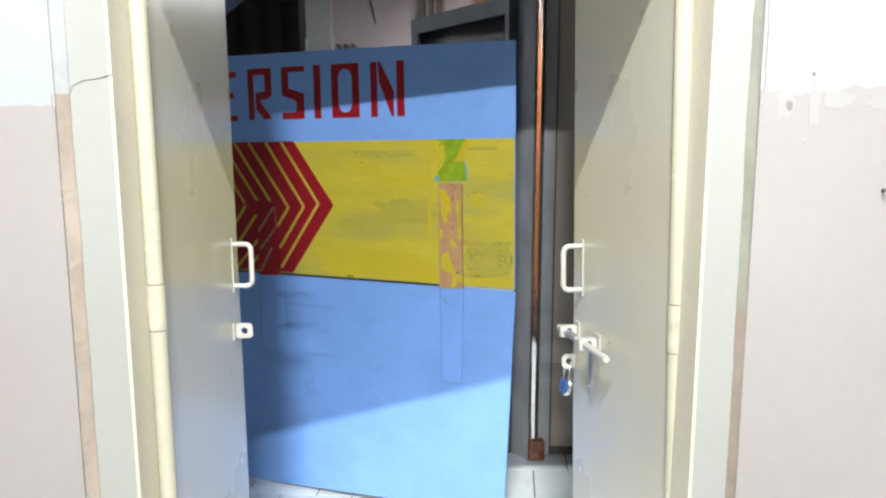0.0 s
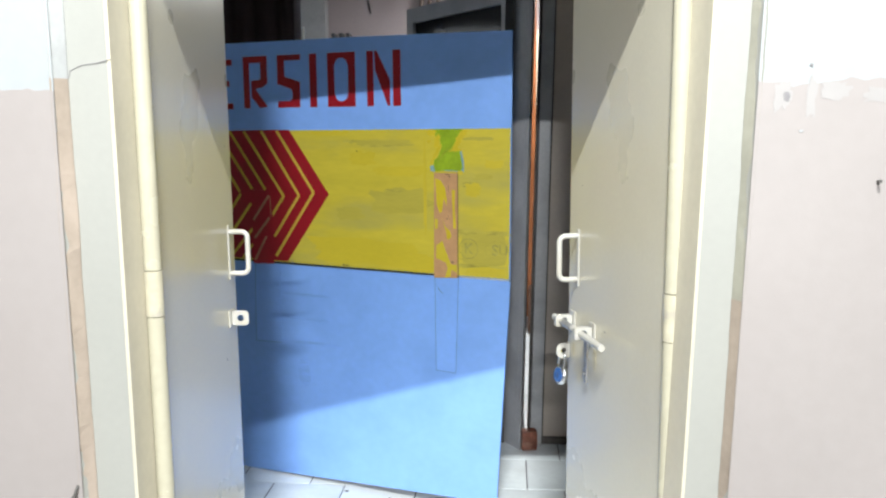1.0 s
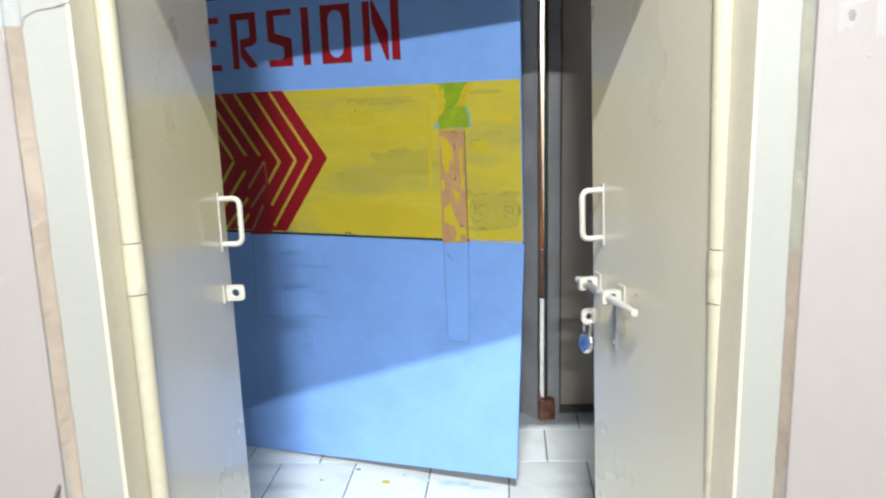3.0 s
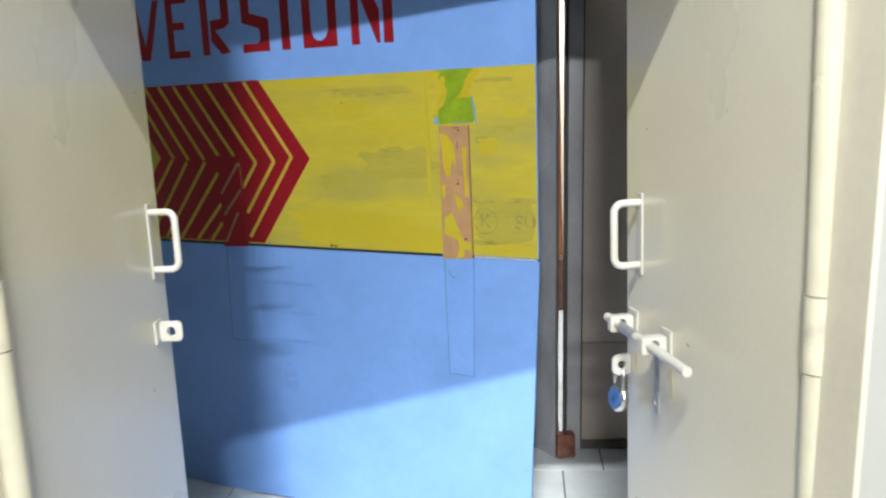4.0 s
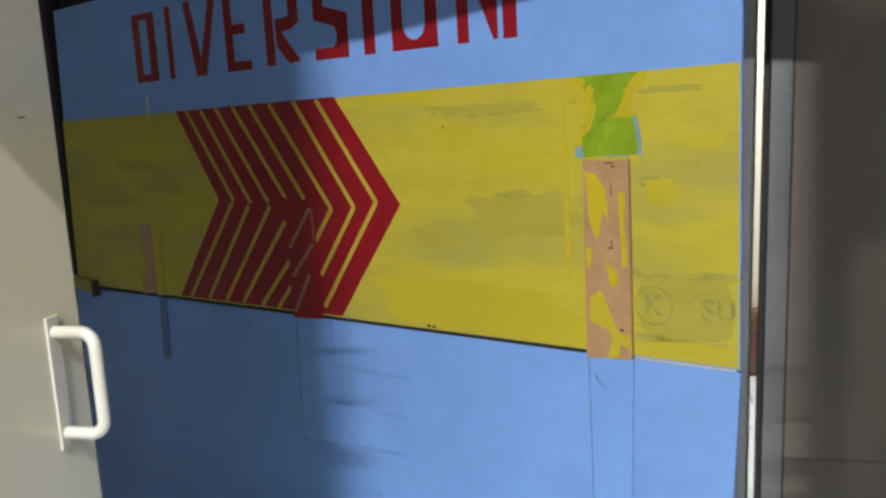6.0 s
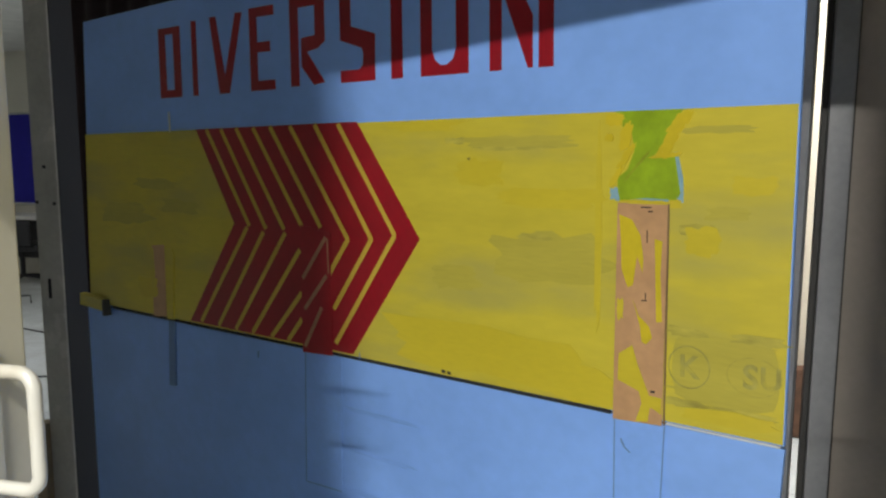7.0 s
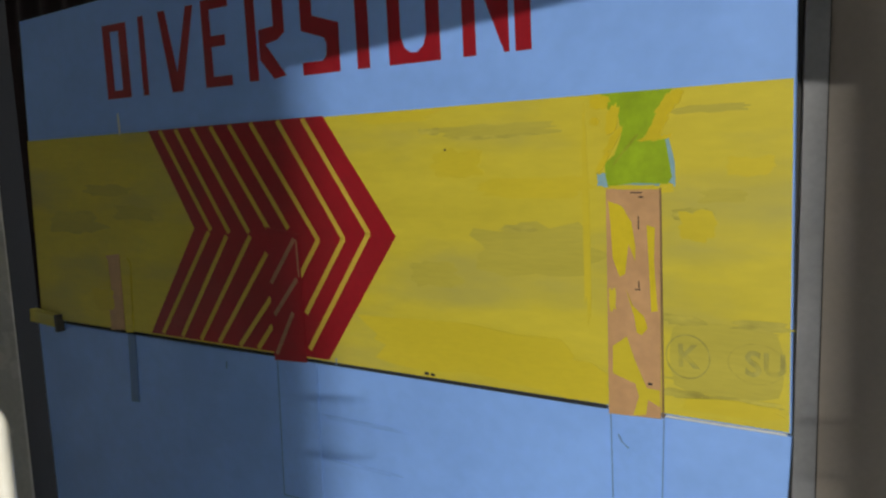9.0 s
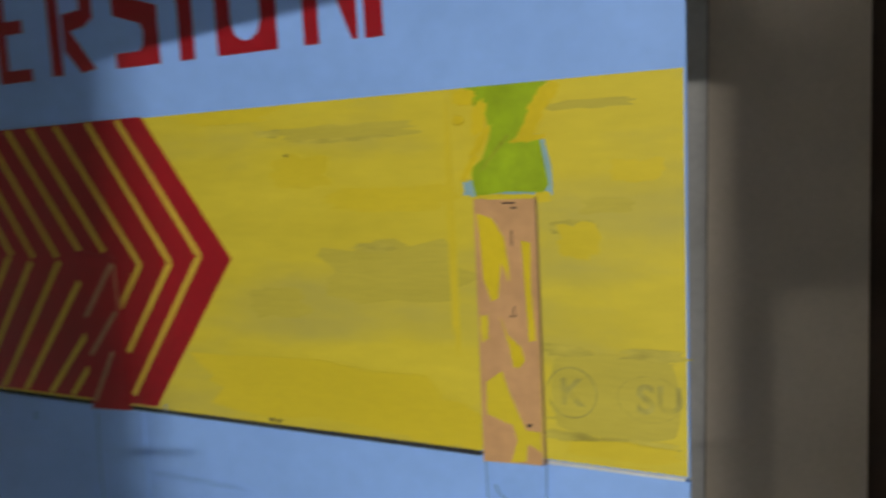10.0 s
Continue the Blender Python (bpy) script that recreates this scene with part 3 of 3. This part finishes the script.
# red tape over the arrow with its own shifted stripes
part("tape", slab([(-1.133, 0.905), (-1.030, 0.910), (-1.028, 1.200), (-1.130, 1.215)], -0.0030, -0.0018), RED, board, "red painted tape over the arrow")
TORN = material("rubbed_stripe_paint", (0.38, 0.20, 0.11), 0.5, spread=0.15, scale=20)
for k, seg in enumerate(((-1.043, 1.190, -1.126, 1.086), (-1.043, 1.100, -1.122, 1.012), (-1.062, 1.022, -1.124, 0.920), (-1.038, 1.188, -1.036, 1.105))):
    part("stripe", slab(stroke(*seg, 0.010 if k < 3 else 0.004), -0.0036, -0.0028), TORN, board, "rubbed stripe on the tape")
# strips at the far end
part("tape", slab([(-1.778, 0.915), (-1.713, 0.922), (-1.709, 1.129), (-1.772, 1.122)], -0.0022, -0.001), TAPE_TAN, board, "torn tan tape strip")
part("paint_dab", slab(blot(-1.770, 1.060, 0.020, 0.120, 41.0, 0.4), -0.0030, -0.002), YELLOW, board, "yellow paint over the tape's edge")
part("tape", slab([(-1.706, 0.915), (-1.676, 0.918), (-1.660, 1.105), (-1.672, 1.120), (-1.692, 1.119)], -0.0045, -0.001), YELLOW, board, "curled yellow painted tape strip")
part("tape", slab([(-1.718, 0.719), (-1.686, 0.722), (-1.676, 0.915), (-1.706, 0.912)], 0.000, 0.0040), LINE, board, "dark blue tape strip")
part("clip", moved(boxes((-0.072, 0.064, -0.018, 0.004, -0.020, 0.018), bevel=0.003), pose(-2.100, 0, 0.924, 0, 3, 0)), YELLOW, board, "yellow painted wooden cleat")
part("clip_end", boxes((-2.036, -2.022, -0.020, 0.004, 0.888, 0.938), bevel=0.002), DARK_TRIM_SHADE, board)
part("paint_drip", slab(blot(-1.655, 1.470, 0.008, 0.055, 42.0, 0.3), -0.0018, -0.001), CEIL, board, "pale paint drip")
part("tag", boxes((-0.862, -0.852, 0.001, 0.006, 1.770, 1.846)), CEIL, board, "white tag above the edge")

for seg in ((-0.296, 0.548, -0.298, 0.906), (-0.214, 0.546, -0.202, 0.908), (-0.296, 0.548, -0.214, 0.546), (-1.138, 0.575, -1.128, 0.910), (-1.138, 0.575, -1.012, 0.580)):
    part("tape_edge", slab(stroke(*seg, 0.0022), 0.0003, 0.0008), LINE, board)

for x0, z0, x1, z1, w in ((-0.285, 0.870, -0.278, 0.856, 0.003), (-0.278, 0.856, -0.266, 0.847, 0.0025), (-1.308, 0.880, -1.310, 0.862, 0.004), (-0.941, 0.930, -0.942, 0.914, 0.003)):
    part("pen_mark", slab(stroke(x0, z0, x1, z1, w), -0.0013 if z0 > 0.9 else 0.0002, 0.0012), LINE, board)

# ---- bolt, hasp and padlock ----


def plate_with_hole(w, h, t, r, n=24):
    """An upright plate in x and z about the origin, rounded at +x, with a round hole through y."""
    bm = bmesh.new()
    rings = []
    for k in range(n):
        a = 2 * math.pi * k / n
        c, d = math.cos(a), math.sin(a)
        m = 1 / max(abs(c) / (w / 2), abs(d) / (h / 2))
        ox, oz = m * c, m * d
        if ox > 0 and math.hypot(ox, oz) > w * 0.58:
            ox, oz = ox * w * 0.58 / math.hypot(ox, oz), oz * w * 0.58 / math.hypot(ox, oz)
        rings.append([bm.verts.new(p) for p in ((ox, -t / 2, oz), (ox, t / 2, oz), (r * c, t / 2, r * d), (r * c, -t / 2, r * d))])
    for k in range(n):
        p, q = rings[k], rings[(k + 1) % n]
        for j in range(4):
            bm.faces.new((p[j], p[(j + 1) % 4], q[(j + 1) % 4], q[j]))
    bmesh.ops.recalc_face_normals(bm, faces=bm.faces[:])
    return bm


hasp = part("hasp", boxes((0.470, 0.506, -0.004, 0.0, 0.940, 0.984), bevel=0.001), HANDLE, left_leaf, "white hasp base plate")
part("hasp_eye", moved(plate_with_hole(0.044, 0.040, 0.005, 0.009), pose(0.490, -0.026, 0.962, 0, 0, -90)), HANDLE, hasp, "white hasp with a round hole")

bolt = part("bolt", rod([(0.232, 0.0345, 0.966), (0.236, 0.0345, 0.966), (0.560, 0.0345, 0.966)], 0.0082, 16), HANDLE, right_leaf, "white painted sliding bolt")
part("bolt_bare", rod([(0.425, 0.0345, 0.966), (0.490, 0.0345, 0.966)], 0.0088, 16), DULL_STEEL, bolt, "bare steel stretch of the bolt")
for x in (0.375, 0.515):
    b = part("bolt_bracket", boxes((x - 0.019, x + 0.019, 0.0, 0.0035, 0.945, 0.990), bevel=0.001), HANDLE, right_leaf, "white bolt bracket")
    part("loop", moved(plate_with_hole(0.044, 0.030, 0.015, 0.0092), pose(x, 0.027, 0.966, 0, 0, 90)), HANDLE, b)
part("strap", boxes((0.372, 0.392, 0.012, 0.016, 0.872, 0.962), bevel=0.001), DULL_STEEL, bolt, "dull steel strap hanging from the bolt")
part("strap_eye", moved(plate_with_hole(0.022, 0.040, 0.004, 0.006), pose(0.382, 0.016, 0.860)), DULL_STEEL, bolt, "bare steel strap eye")
part("staple", moved(plate_with_hole(0.036, 0.040, 0.005, 0.008), pose(0.530, 0.020, 0.880, 0, 0, 90)), HANDLE, right_leaf, "white staple plate")

padlock = thing("padlock", right_m @ pose(0.536, 0.026, 0.812, 8, 0, 12), "round blue padlock with a steel rim and shackle", "padlock")


def disc(radius, y0, y1, bevel):
    """A round plate across y with rounded rims."""
    bm = bmesh.new()
    bmesh.ops.create_cone(bm, cap_ends=True, segments=32, radius1=radius, radius2=radius, depth=abs(y1 - y0))
    rims = [e for e in bm.edges if abs(e.verts[0].co.z - e.verts[1].co.z) < 1e-6]
    bmesh.ops.bevel(bm, geom=rims, offset=bevel, segments=2, affect="EDGES")
    for f in bm.faces:
        f.smooth = len(f.verts) == 4
    bm.transform(pose(0, (y0 + y1) / 2, 0, 90, 0, 0))
    return bm


part("body", disc(0.0255, -0.011, 0.006, 0.0035), STEEL, padlock, "bright steel body and rim")
part("face", disc(0.0190, 0.0055, 0.0085, 0.001), LOCK_BLUE, padlock, "blue round face")
part("keyway", boxes((-0.0015, 0.0015, 0.008, 0.0090, -0.006, 0.006)), DARK_GAP, padlock)
sh = [(-0.013, 0, 0.018), (-0.013, 0, 0.045)] + [(-0.013 * math.cos(math.pi * k / 8), 0, 0.045 + 0.016 * math.sin(math.pi * k / 8)) for k in range(1, 8)] + [(0.013, 0, 0.045), (0.013, 0, 0.026)]
part("shackle", rod(sh, 0.0042, 12), STEEL, padlock, "bright steel shackle")

for x, z, w, h, seed in ((0.506, 0.892, 0.016, 0.034, 93.0), (0.362, 0.900, 0.022, 0.050, 94.0)):
    part("stain", slab(blot(x, z, w, h, seed, 0.5), 0.0, 0.0004), STAIN, right_leaf, "yellowed stain beside the bolt")

# ---- marks on the door wall ----
part("crack", rod([(-0.843, BAND - 0.0006, 1.566), (-0.838, BAND - 0.0006, 1.580), (-0.815, BAND - 0.0006, 1.590), (-0.785, BAND - 0.0006, 1.593), (-0.757, BAND - 0.003, 1.600)], 0.0009, 6), SCUFF, wall, "thin curved crack")
part("scuff", slab(blot(0.477, 1.518, 0.010, 0.015, 51.0, 0.6), FRONT - 0.0055, FRONT - 0.004), SCUFF, wall, "grey scuff")
part("scuff", slab(blot(0.505, 1.459, 0.007, 0.004, 52.0, 0.5), FRONT - 0.0055, FRONT - 0.004), WHITE, wall, "small chip")
part("scuff", slab(blot(0.517, 1.573, 0.004, 0.004, 53.0, 0.5), FRONT - 0.0055, FRONT - 0.002), SCUFF, wall)
part("nail", rod([(0.642, FRONT, 1.369), (0.640, FRONT - 0.02, 1.371)], 0.003, 8), DARK_TRIM_SHADE, wall, "dark nail")
part("hook", rod([(-0.866, FRONT, 0.765), (-0.868, FRONT - 0.02, 0.745), (-0.876, FRONT - 0.026, 0.735)], 0.003, 8), DARK_TRIM_SHADE, wall, "bent dark hook")

FLOOR_BLUE = material("thin_blue_paint", (0.50, 0.70, 0.80), 0.3, spread=0.1, scale=20)
SPECK = material("dark_speck", (0.05, 0.05, 0.05), 0.7)


def floor_spot(x, y, w, d, mat, seed, label):
    pts = [(px - x, pz) for px, pz in blot(x, 0.0, w, d, seed, 0.5)]
    tagged(part("paint_spot", moved(prism(pts, 0.0, 0.0012), pose(x, y, 0.0016)), mat), label, "paint spot", group="spots on the floor tiles")


floor_spot(-0.531, 0.109, 0.030, 0.024, FRESH, 61.0, "yellow paint drop on a white tile")
for x, y, w, d, seed in ((-0.270, 0.095, 0.12, 0.030, 62.0), (-0.180, 0.060, 0.07, 0.018, 63.0), (-0.380, 0.120, 0.03, 0.020, 64.0)):
    floor_spot(x, y, w, d, FLOOR_BLUE, seed, "pale blue paint smear on a white tile")
for x, y, w, seed in ((-0.782, 0.128, 0.010, 65.0), (-0.655, 0.215, 0.016, 66.0), (-0.470, 0.165, 0.008, 67.0), (-0.060, -0.055, 0.016, 68.0), (-0.330, -0.070, 0.010, 69.0), (-0.72, -0.05, 0.009, 70.0)):
    floor_spot(x, y, w, w * 0.6, SPECK, seed, "small dark speck on a white tile")
for x, z, w, h, seed in ((0.30, 0.985, 0.005, 0.004, 71.0), (0.46, 1.32, 0.008, 0.002, 74.0)):
    part("chip", slab(blot(x, z, w, h, seed, 0.5), 0.0, 0.0006), SCUFF, right_leaf)
for x, z, w, h, seed in ((0.44, 0.86, 0.003, 0.006, 76.0), (0.50, 1.42, 0.010, 0.002, 78.0)):
    part("chip", slab(blot(x, z, w, h, seed, 0.5), -0.0006, 0.0), SCUFF, left_leaf)

# ---- the grey door behind the board ----
def leaning(bm):
    """The grey posts lean slightly sideways."""
    for v in bm.verts:
        v.co.x += 0.020 * (v.co.z - 1.05)
    return bm


def post(x0, x1, y0, y1):
    """An upright steel section, plan x0..x1, y0..y1."""
    return leaning(boxes((x0, x1, y0, y1, 0.0, LAB_TOP), bevel=0.003))


partition = structure("wall_partition", boxes((0.150, 0.522, 0.78, 0.82, 0.43, LAB_TOP)), GREY_PANEL, "grey painted partition panel with a seam", "wall")
part("lower_panel", boxes((0.150, 0.522, 0.782, 0.82, 0.035, 0.427)), GREY_PANEL, partition)
# The skirting's dark colour carries the shadow along the panel's foot.
part("skirting", boxes((0.150, 0.522, 0.772, 0.82, 0.0, 0.032), bevel=0.002), SHADED_SKIRT, partition, "skirting coloured darker for the shade at the panel's foot")
grey_jamb = thing("grey_jamb", Matrix(), "grey painted steel door posts with a gap between", "door frame", kind="structure")
part("post", post(0.120, 0.172, 0.748, 0.82), GREY, grey_jamb)
part("post", leaning(prism([(0.000, 0.790), (0.056, 0.716), (0.056, 0.80), (0.000, 0.80)], 0.0, LAB_TOP)), GREY, grey_jamb, "grey post with a slanting face")
part("post_flange", leaning(prism([(0.0565, 0.712), (0.074, 0.690), (0.082, 0.720), (0.082, 0.80), (0.0565, 0.80)], 0.0, LAB_TOP)), GREY, grey_jamb, "raised flange of the post")
# Dark strips put the shade of the rebates beside the posts into colour.
part("stop_bead", post(-0.040, 0.000, 0.775, 0.80), DARK_TRIM_SHADE, grey_jamb, "dark strip for the shade in a rebate")
part("stop_bead", post(0.0825, 0.088, 0.760, 0.80), DARK_TRIM_SHADE, grey_jamb, "dark strip for the shade in a rebate")
part("stop_bead", post(0.106, 0.120, 0.770, 0.80), DARK_TRIM_SHADE, grey_jamb, "dark strip for the shade in a rebate")
part("stop_bead", post(0.172, 0.178, 0.766, 0.79), DARK_TRIM_SHADE, grey_jamb, "dark strip for the shaded groove beside the partition")
grey_leaf = thing("grey_door", pose(0.010, 0.82, 0, 0, 0, 125), "open grey steel door with a dark glass pane", "door", kind="structure")
part("stile", boxes((0.0, 0.06, -0.02, 0.02, 0.02, 2.068), bevel=0.003), GREY, grey_leaf)
part("stile", boxes((0.87, 0.94, -0.02, 0.02, 0.02, 2.068), bevel=0.003), GREY, grey_leaf)
part("top_rail", boxes((0.06, 0.87, -0.02, 0.02, 1.992, 2.068), bevel=0.003), GREY, grey_leaf)
part("middle_rail", boxes((0.06, 0.87, -0.02, 0.02, 0.90, 0.98), bevel=0.003), GREY, grey_leaf)
part("bottom_rail", boxes((0.06, 0.87, -0.02, 0.02, 0.02, 0.2), bevel=0.003), GREY, grey_leaf)
part("pane", boxes((0.06, 0.87, -0.004, 0.004, 0.98, 1.992)), GLASS, grey_leaf, "dark glass pane")
part("panel", boxes((0.06, 0.87, -0.006, 0.006, 0.2, 0.90)), GREY, grey_leaf)
edge_door = thing("grey_door_edge", Matrix(), "edge of an open grey steel door with a lock slot", "door", kind="structure")
part("leaf", boxes((-2.196, -2.103, 0.77, 0.88, 0.01, LAB_TOP - 0.1), bevel=0.004), GREY_EDGE, edge_door)
# Thin sheet paints shade and the board's reflection on the door's side face.
part("side_sheet", boxes((-2.103, -2.100, 0.776, 0.876, 0.01, LAB_TOP - 0.1)), SIDE_SHADE, edge_door, "side sheet coloured dark for shade and the board's blue reflection")
part("lock_slot", boxes((-2.163, -2.151, 0.7685, 0.78, 0.92, 0.985)), DARK_GAP, edge_door, "dark lock slot")
for x, z in ((-2.186, 1.232), (-2.118, 1.228), (-2.150, 1.345)):
    part("screw_hole", boxes((x - 0.006, x + 0.006, 0.7685, 0.78, z - 0.005, z + 0.005)), DARK_GAP, edge_door)
part("foot_block", boxes((-2.236, -2.196, 0.74, 0.80, 0.0, 0.50), bevel=0.003), WOOD_BLOCK, edge_door, "raw wooden block")
lump = tagged(part("brick_piece", moved(boxes((-0.036, 0.036, -0.028, 0.028, 0.0, 0.092), bevel=0.010), pose(0.092, 0.712, 0.0, 0, 0, 12)), BRICK), "reddish brown broken brick on the floor", "brick")
structure("door_dark", boxes((0.526, 1.6, 0.80, 0.84, 0.0, LAB_TOP)), DARK_WOOD, "dark brown wooden door beside the partition", "door")
structure("trim_wood", boxes((-0.25, 0.184, 2.93, 2.998, 0.10, LAB_TOP), bevel=0.004), COPPER, "glossy varnished orange wood door frame", "trim")
# Added panel, paler than the wall, so that the gap shows bright.
structure("door_cream", boxes((0.186, 0.95, 2.955, 2.998, 0.0, 2.1), bevel=0.004), PALE_WALL_PATCH, "added pale panel that brightens the wall behind the gap", "door")
tagged(part("sack", moved(boxes((-0.16, 0.16, -0.05, 0.05, 0.0, 0.34), bevel=0.02), pose(0.30, 2.86, 0.0)), SACK), "reddish brown sack against the white wall", "sack")

# ---- behind and above the board ----
structure("pillar", boxes((-1.436, -1.262, 2.90, 3.0, 0, LAB_TOP), bevel=0.004), GREY, "grey painted pillar on the inner wall", "pillar")
for x in (-0.60, -0.545, -0.485):
    tagged(part("pipe", rod([(x, 2.94, 0.0), (x, 2.94, LAB_TOP)], 0.017, 12), PIPE_BROWN), "brown vertical service pipe on the wall", "pipe", group="service pipes on the inner wall")
for k, x in enumerate((-1.20, -1.15, -1.10)):
    tagged(part("board", moved(boxes((-0.012, 0.012, -0.06, 0.06, 0.0, 2.17), bevel=0.003), pose(x + 0.62, 2.86, 0.0, 0, -16.5, 0)), BOARD_DARK), "dark grey narrow board leaning at the inner wall", "board", group="narrow boards leaning at the wall")
for pts in (((-1.02, 2.994, 2.5), (-0.96, 2.994, 2.23)), ((-1.0, 2.994, 2.50), (-0.70, 2.994, 2.44))):
    tagged(part("cable", rod(pts, 0.005, 8), BLACK), "thin black cable along the wall", "cable", group="cables on the inner wall")


def curtain(x0, x1, y, z0, z1, waves, depth):
    bm = bmesh.new()
    n = waves * 8
    front, back = [], []
    for k in range(n + 1):
        x = x0 + (x1 - x0) * k / n
        dy = depth * math.sin(2 * math.pi * waves * k / n) + 0.4 * depth * noise.noise((x * 3, 0, 9))
        for z, store in ((z0, 0), (z1, 1)):
            front.append(bm.verts.new((x, y + dy * (1.0 if z == z0 else 0.6), z)))
    for k in range(n):
        f = bm.faces.new((front[2 * k], front[2 * k + 2], front[2 * k + 3], front[2 * k + 1]))
        f.smooth = True
    r = bmesh.ops.solidify(bm, geom=bm.faces[:], thickness=0.004)
    return bm


# Added folded sheet, its near-black maroon standing in for the unlit interior.
tagged(part("curtain", curtain(-4.03, -1.49, 2.93, 0.05, 2.44, 16, 0.03), MAROON), "dark maroon sheet added for the unlit interior above the board", "curtain")
tagged(part("cloth", slab([(-2.30, 2.495), (-1.70, 2.495), (-1.98, 2.30), (-2.25, 2.24)], 2.84, 2.85), NOTICE_CLOTH), "slack blue cloth over the dark sheet's top", "cloth")
panel_light = thing("ceiling_panel_light", pose(-3.41, 2.71, 2.26, 0, 0, 6), "lit white ceiling panel light on thin rods", "ceiling light")
part("frame", boxes((0.0, 0.17, -0.9, 0.0, 0.0, 0.035), bevel=0.003), WHITE, panel_light, "thin white metal frame")
part("diffuser", boxes((0.008, 0.162, -0.89, -0.008, -0.003, 0.002)), GLOW, panel_light, "glowing white diffuser")
for x in (0.03, 0.14):
    for y in (-0.8, -0.1):
        part("hanger", rod([(x, y, 0.034), (x, y, LAB_TOP - 2.258)], 0.003, 8), STEEL, panel_light)

# ---- the lab beyond ----
notice = thing("notice_board", pose(-8.3, 6.17, 0), "blue felt notice board on the lab wall", "notice board")
part("felt", boxes((-0.75, 0.95, 0.0, 0.02, 0.82, 1.80)), NOTICE, notice)
for d in ((-0.78, 0.98, -0.008, 0.02, 1.80, 1.825), (-0.78, 0.98, -0.008, 0.02, 0.795, 0.82), (-0.78, -0.75, -0.008, 0.02, 0.82, 1.80), (0.95, 0.98, -0.008, 0.02, 0.82, 1.80)):
    part("frame_strip", boxes(d, bevel=0.002), STEEL, notice, "thin metal frame")
for x in (-8.55, -7.95, -7.35, -6.75):
    part("seam", boxes((x - 0.006, x + 0.006, 6.192, 6.2, 1.83, LAB_TOP)), DARK_TRIM_SHADE, bpy.data.objects["wall_lab_back"])
desk = thing("desk", pose(-7.2, 5.92, 0), "white topped lab desk with a dark front panel", "desk")
part("desktop", boxes((-0.75, 0.65, -0.20, 0.26, 0.665, 0.705), bevel=0.004), CEIL, desk, "white desktop")
part("front_panel", boxes((-0.70, 0.60, 0.20, 0.22, 0.20, 0.660), bevel=0.002), BLACK, desk, "dark front panel")
for x in (-0.70, 0.60):
    for y in (-0.16, 0.17):
        part("leg", boxes((x - 0.02, x + 0.02, y - 0.02, y + 0.02, 0.0, 0.665), bevel=0.003), BLACK, desk)

office_chair = thing("office_chair", pose(-7.02, 5.56, 0, 0, 0, 205), "black office chair with arm loops on castors", "chair")
part("seat", boxes((-0.22, 0.22, -0.22, 0.22, 0.37, 0.44), bevel=0.025), BLACK, office_chair)
back_pad = boxes((-0.19, 0.19, 0.0, 0.05, 0.0, 0.26), bevel=0.022)
part("backrest", moved(back_pad, pose(0, 0.22, 0.44, -8)), BLACK, office_chair)
part("column", rod([(0, 0, 0.09), (0, 0, 0.37)], 0.025, 14), BLACK, office_chair)
for side in (-1, 1):
    part("armrest", rod([(side * 0.23, -0.14, 0.40), (side * 0.26, -0.16, 0.52), (side * 0.26, -0.10, 0.59), (side * 0.26, 0.10, 0.60), (side * 0.25, 0.17, 0.54), (side * 0.23, 0.16, 0.40)], 0.016, 10), BLACK, office_chair)
for k in range(5):
    a = 2 * math.pi * k / 5 + 0.3
    c, d = math.cos(a), math.sin(a)
    leg = part("base_leg", rod([(0, 0, 0.10), (0.15 * c, 0.15 * d, 0.085), (0.27 * c, 0.27 * d, 0.062)], 0.016, 8), BLACK, office_chair)
    part("castor", moved(rod([(0, -0.012, 0), (0, 0.012, 0)], 0.026, 12), pose(0.27 * c, 0.27 * d, 0.0265, 0, 0, math.degrees(a))), BLACK, leg)
for pts in (((-6.7, 4.9, 0.006), (-6.4, 5.0, 0.006), (-6.1, 4.7, 0.006)), ((-5.7, 3.7, 0.006), (-5.4, 3.8, 0.006), (-5.0, 3.7, 0.006)), ((-4.5, 2.7, 0.006), (-4.2, 2.6, 0.006), (-3.9, 2.75, 0.006))):
    tagged(part("cable", rod(pts, 0.006, 8), BLACK), "black cable lying on the tiled floor", "cable", group="cables on the lab floor")

# ---- floor tiles ----
PX, PY, ROW0 = 0.300, 0.305, -0.022


def tile_mesh():
    bm = boxes((0.0025, PX - 0.0025, 0.0025, PY - 0.0025, -0.012, 0.0))
    top = [e for e in bm.edges if all(v.co.z > -0.001 for v in e.verts)]
    bmesh.ops.bevel(bm, geom=top, offset=0.0006, segments=1, affect="EDGES")
    me = bpy.data.meshes.new("tile")
    bm.to_mesh(me)
    bm.free()
    me.materials.append(TILE)
    return me


shared = tile_mesh()
rest = bmesh.new()
for r in range(-4, 21):
    y = ROW0 + r * PY
    for c in range(-31, 11):
        x = -0.073 + c * PX + (0.15 if r % 2 else 0.0)
        if -2.0 < x < 0.9 and r <= 6:
            t = new("tile", shared)
            t.parent = floor_ob
            t.location = (x, y, 0.0015 * noise.noise((x * 5, y * 5, 0)) - 0.0008)
        else:
            box_into(rest, x + 0.0025, x + PX - 0.0025, y + 0.0025, y + PY - 0.0025, -0.012, -0.0005)
tagged(part("far_tiles", rest, TILE, floor_ob), kind="stuff")
# Unseen hall floor, dark so that less light bounces up.
tagged(part("hall_tiles", boxes((-4.5, 3.4, -12.4, ROW0 - 4 * PY - 0.003, -0.012, -0.0005)), HALL_FLOOR, floor_ob), kind="stuff")
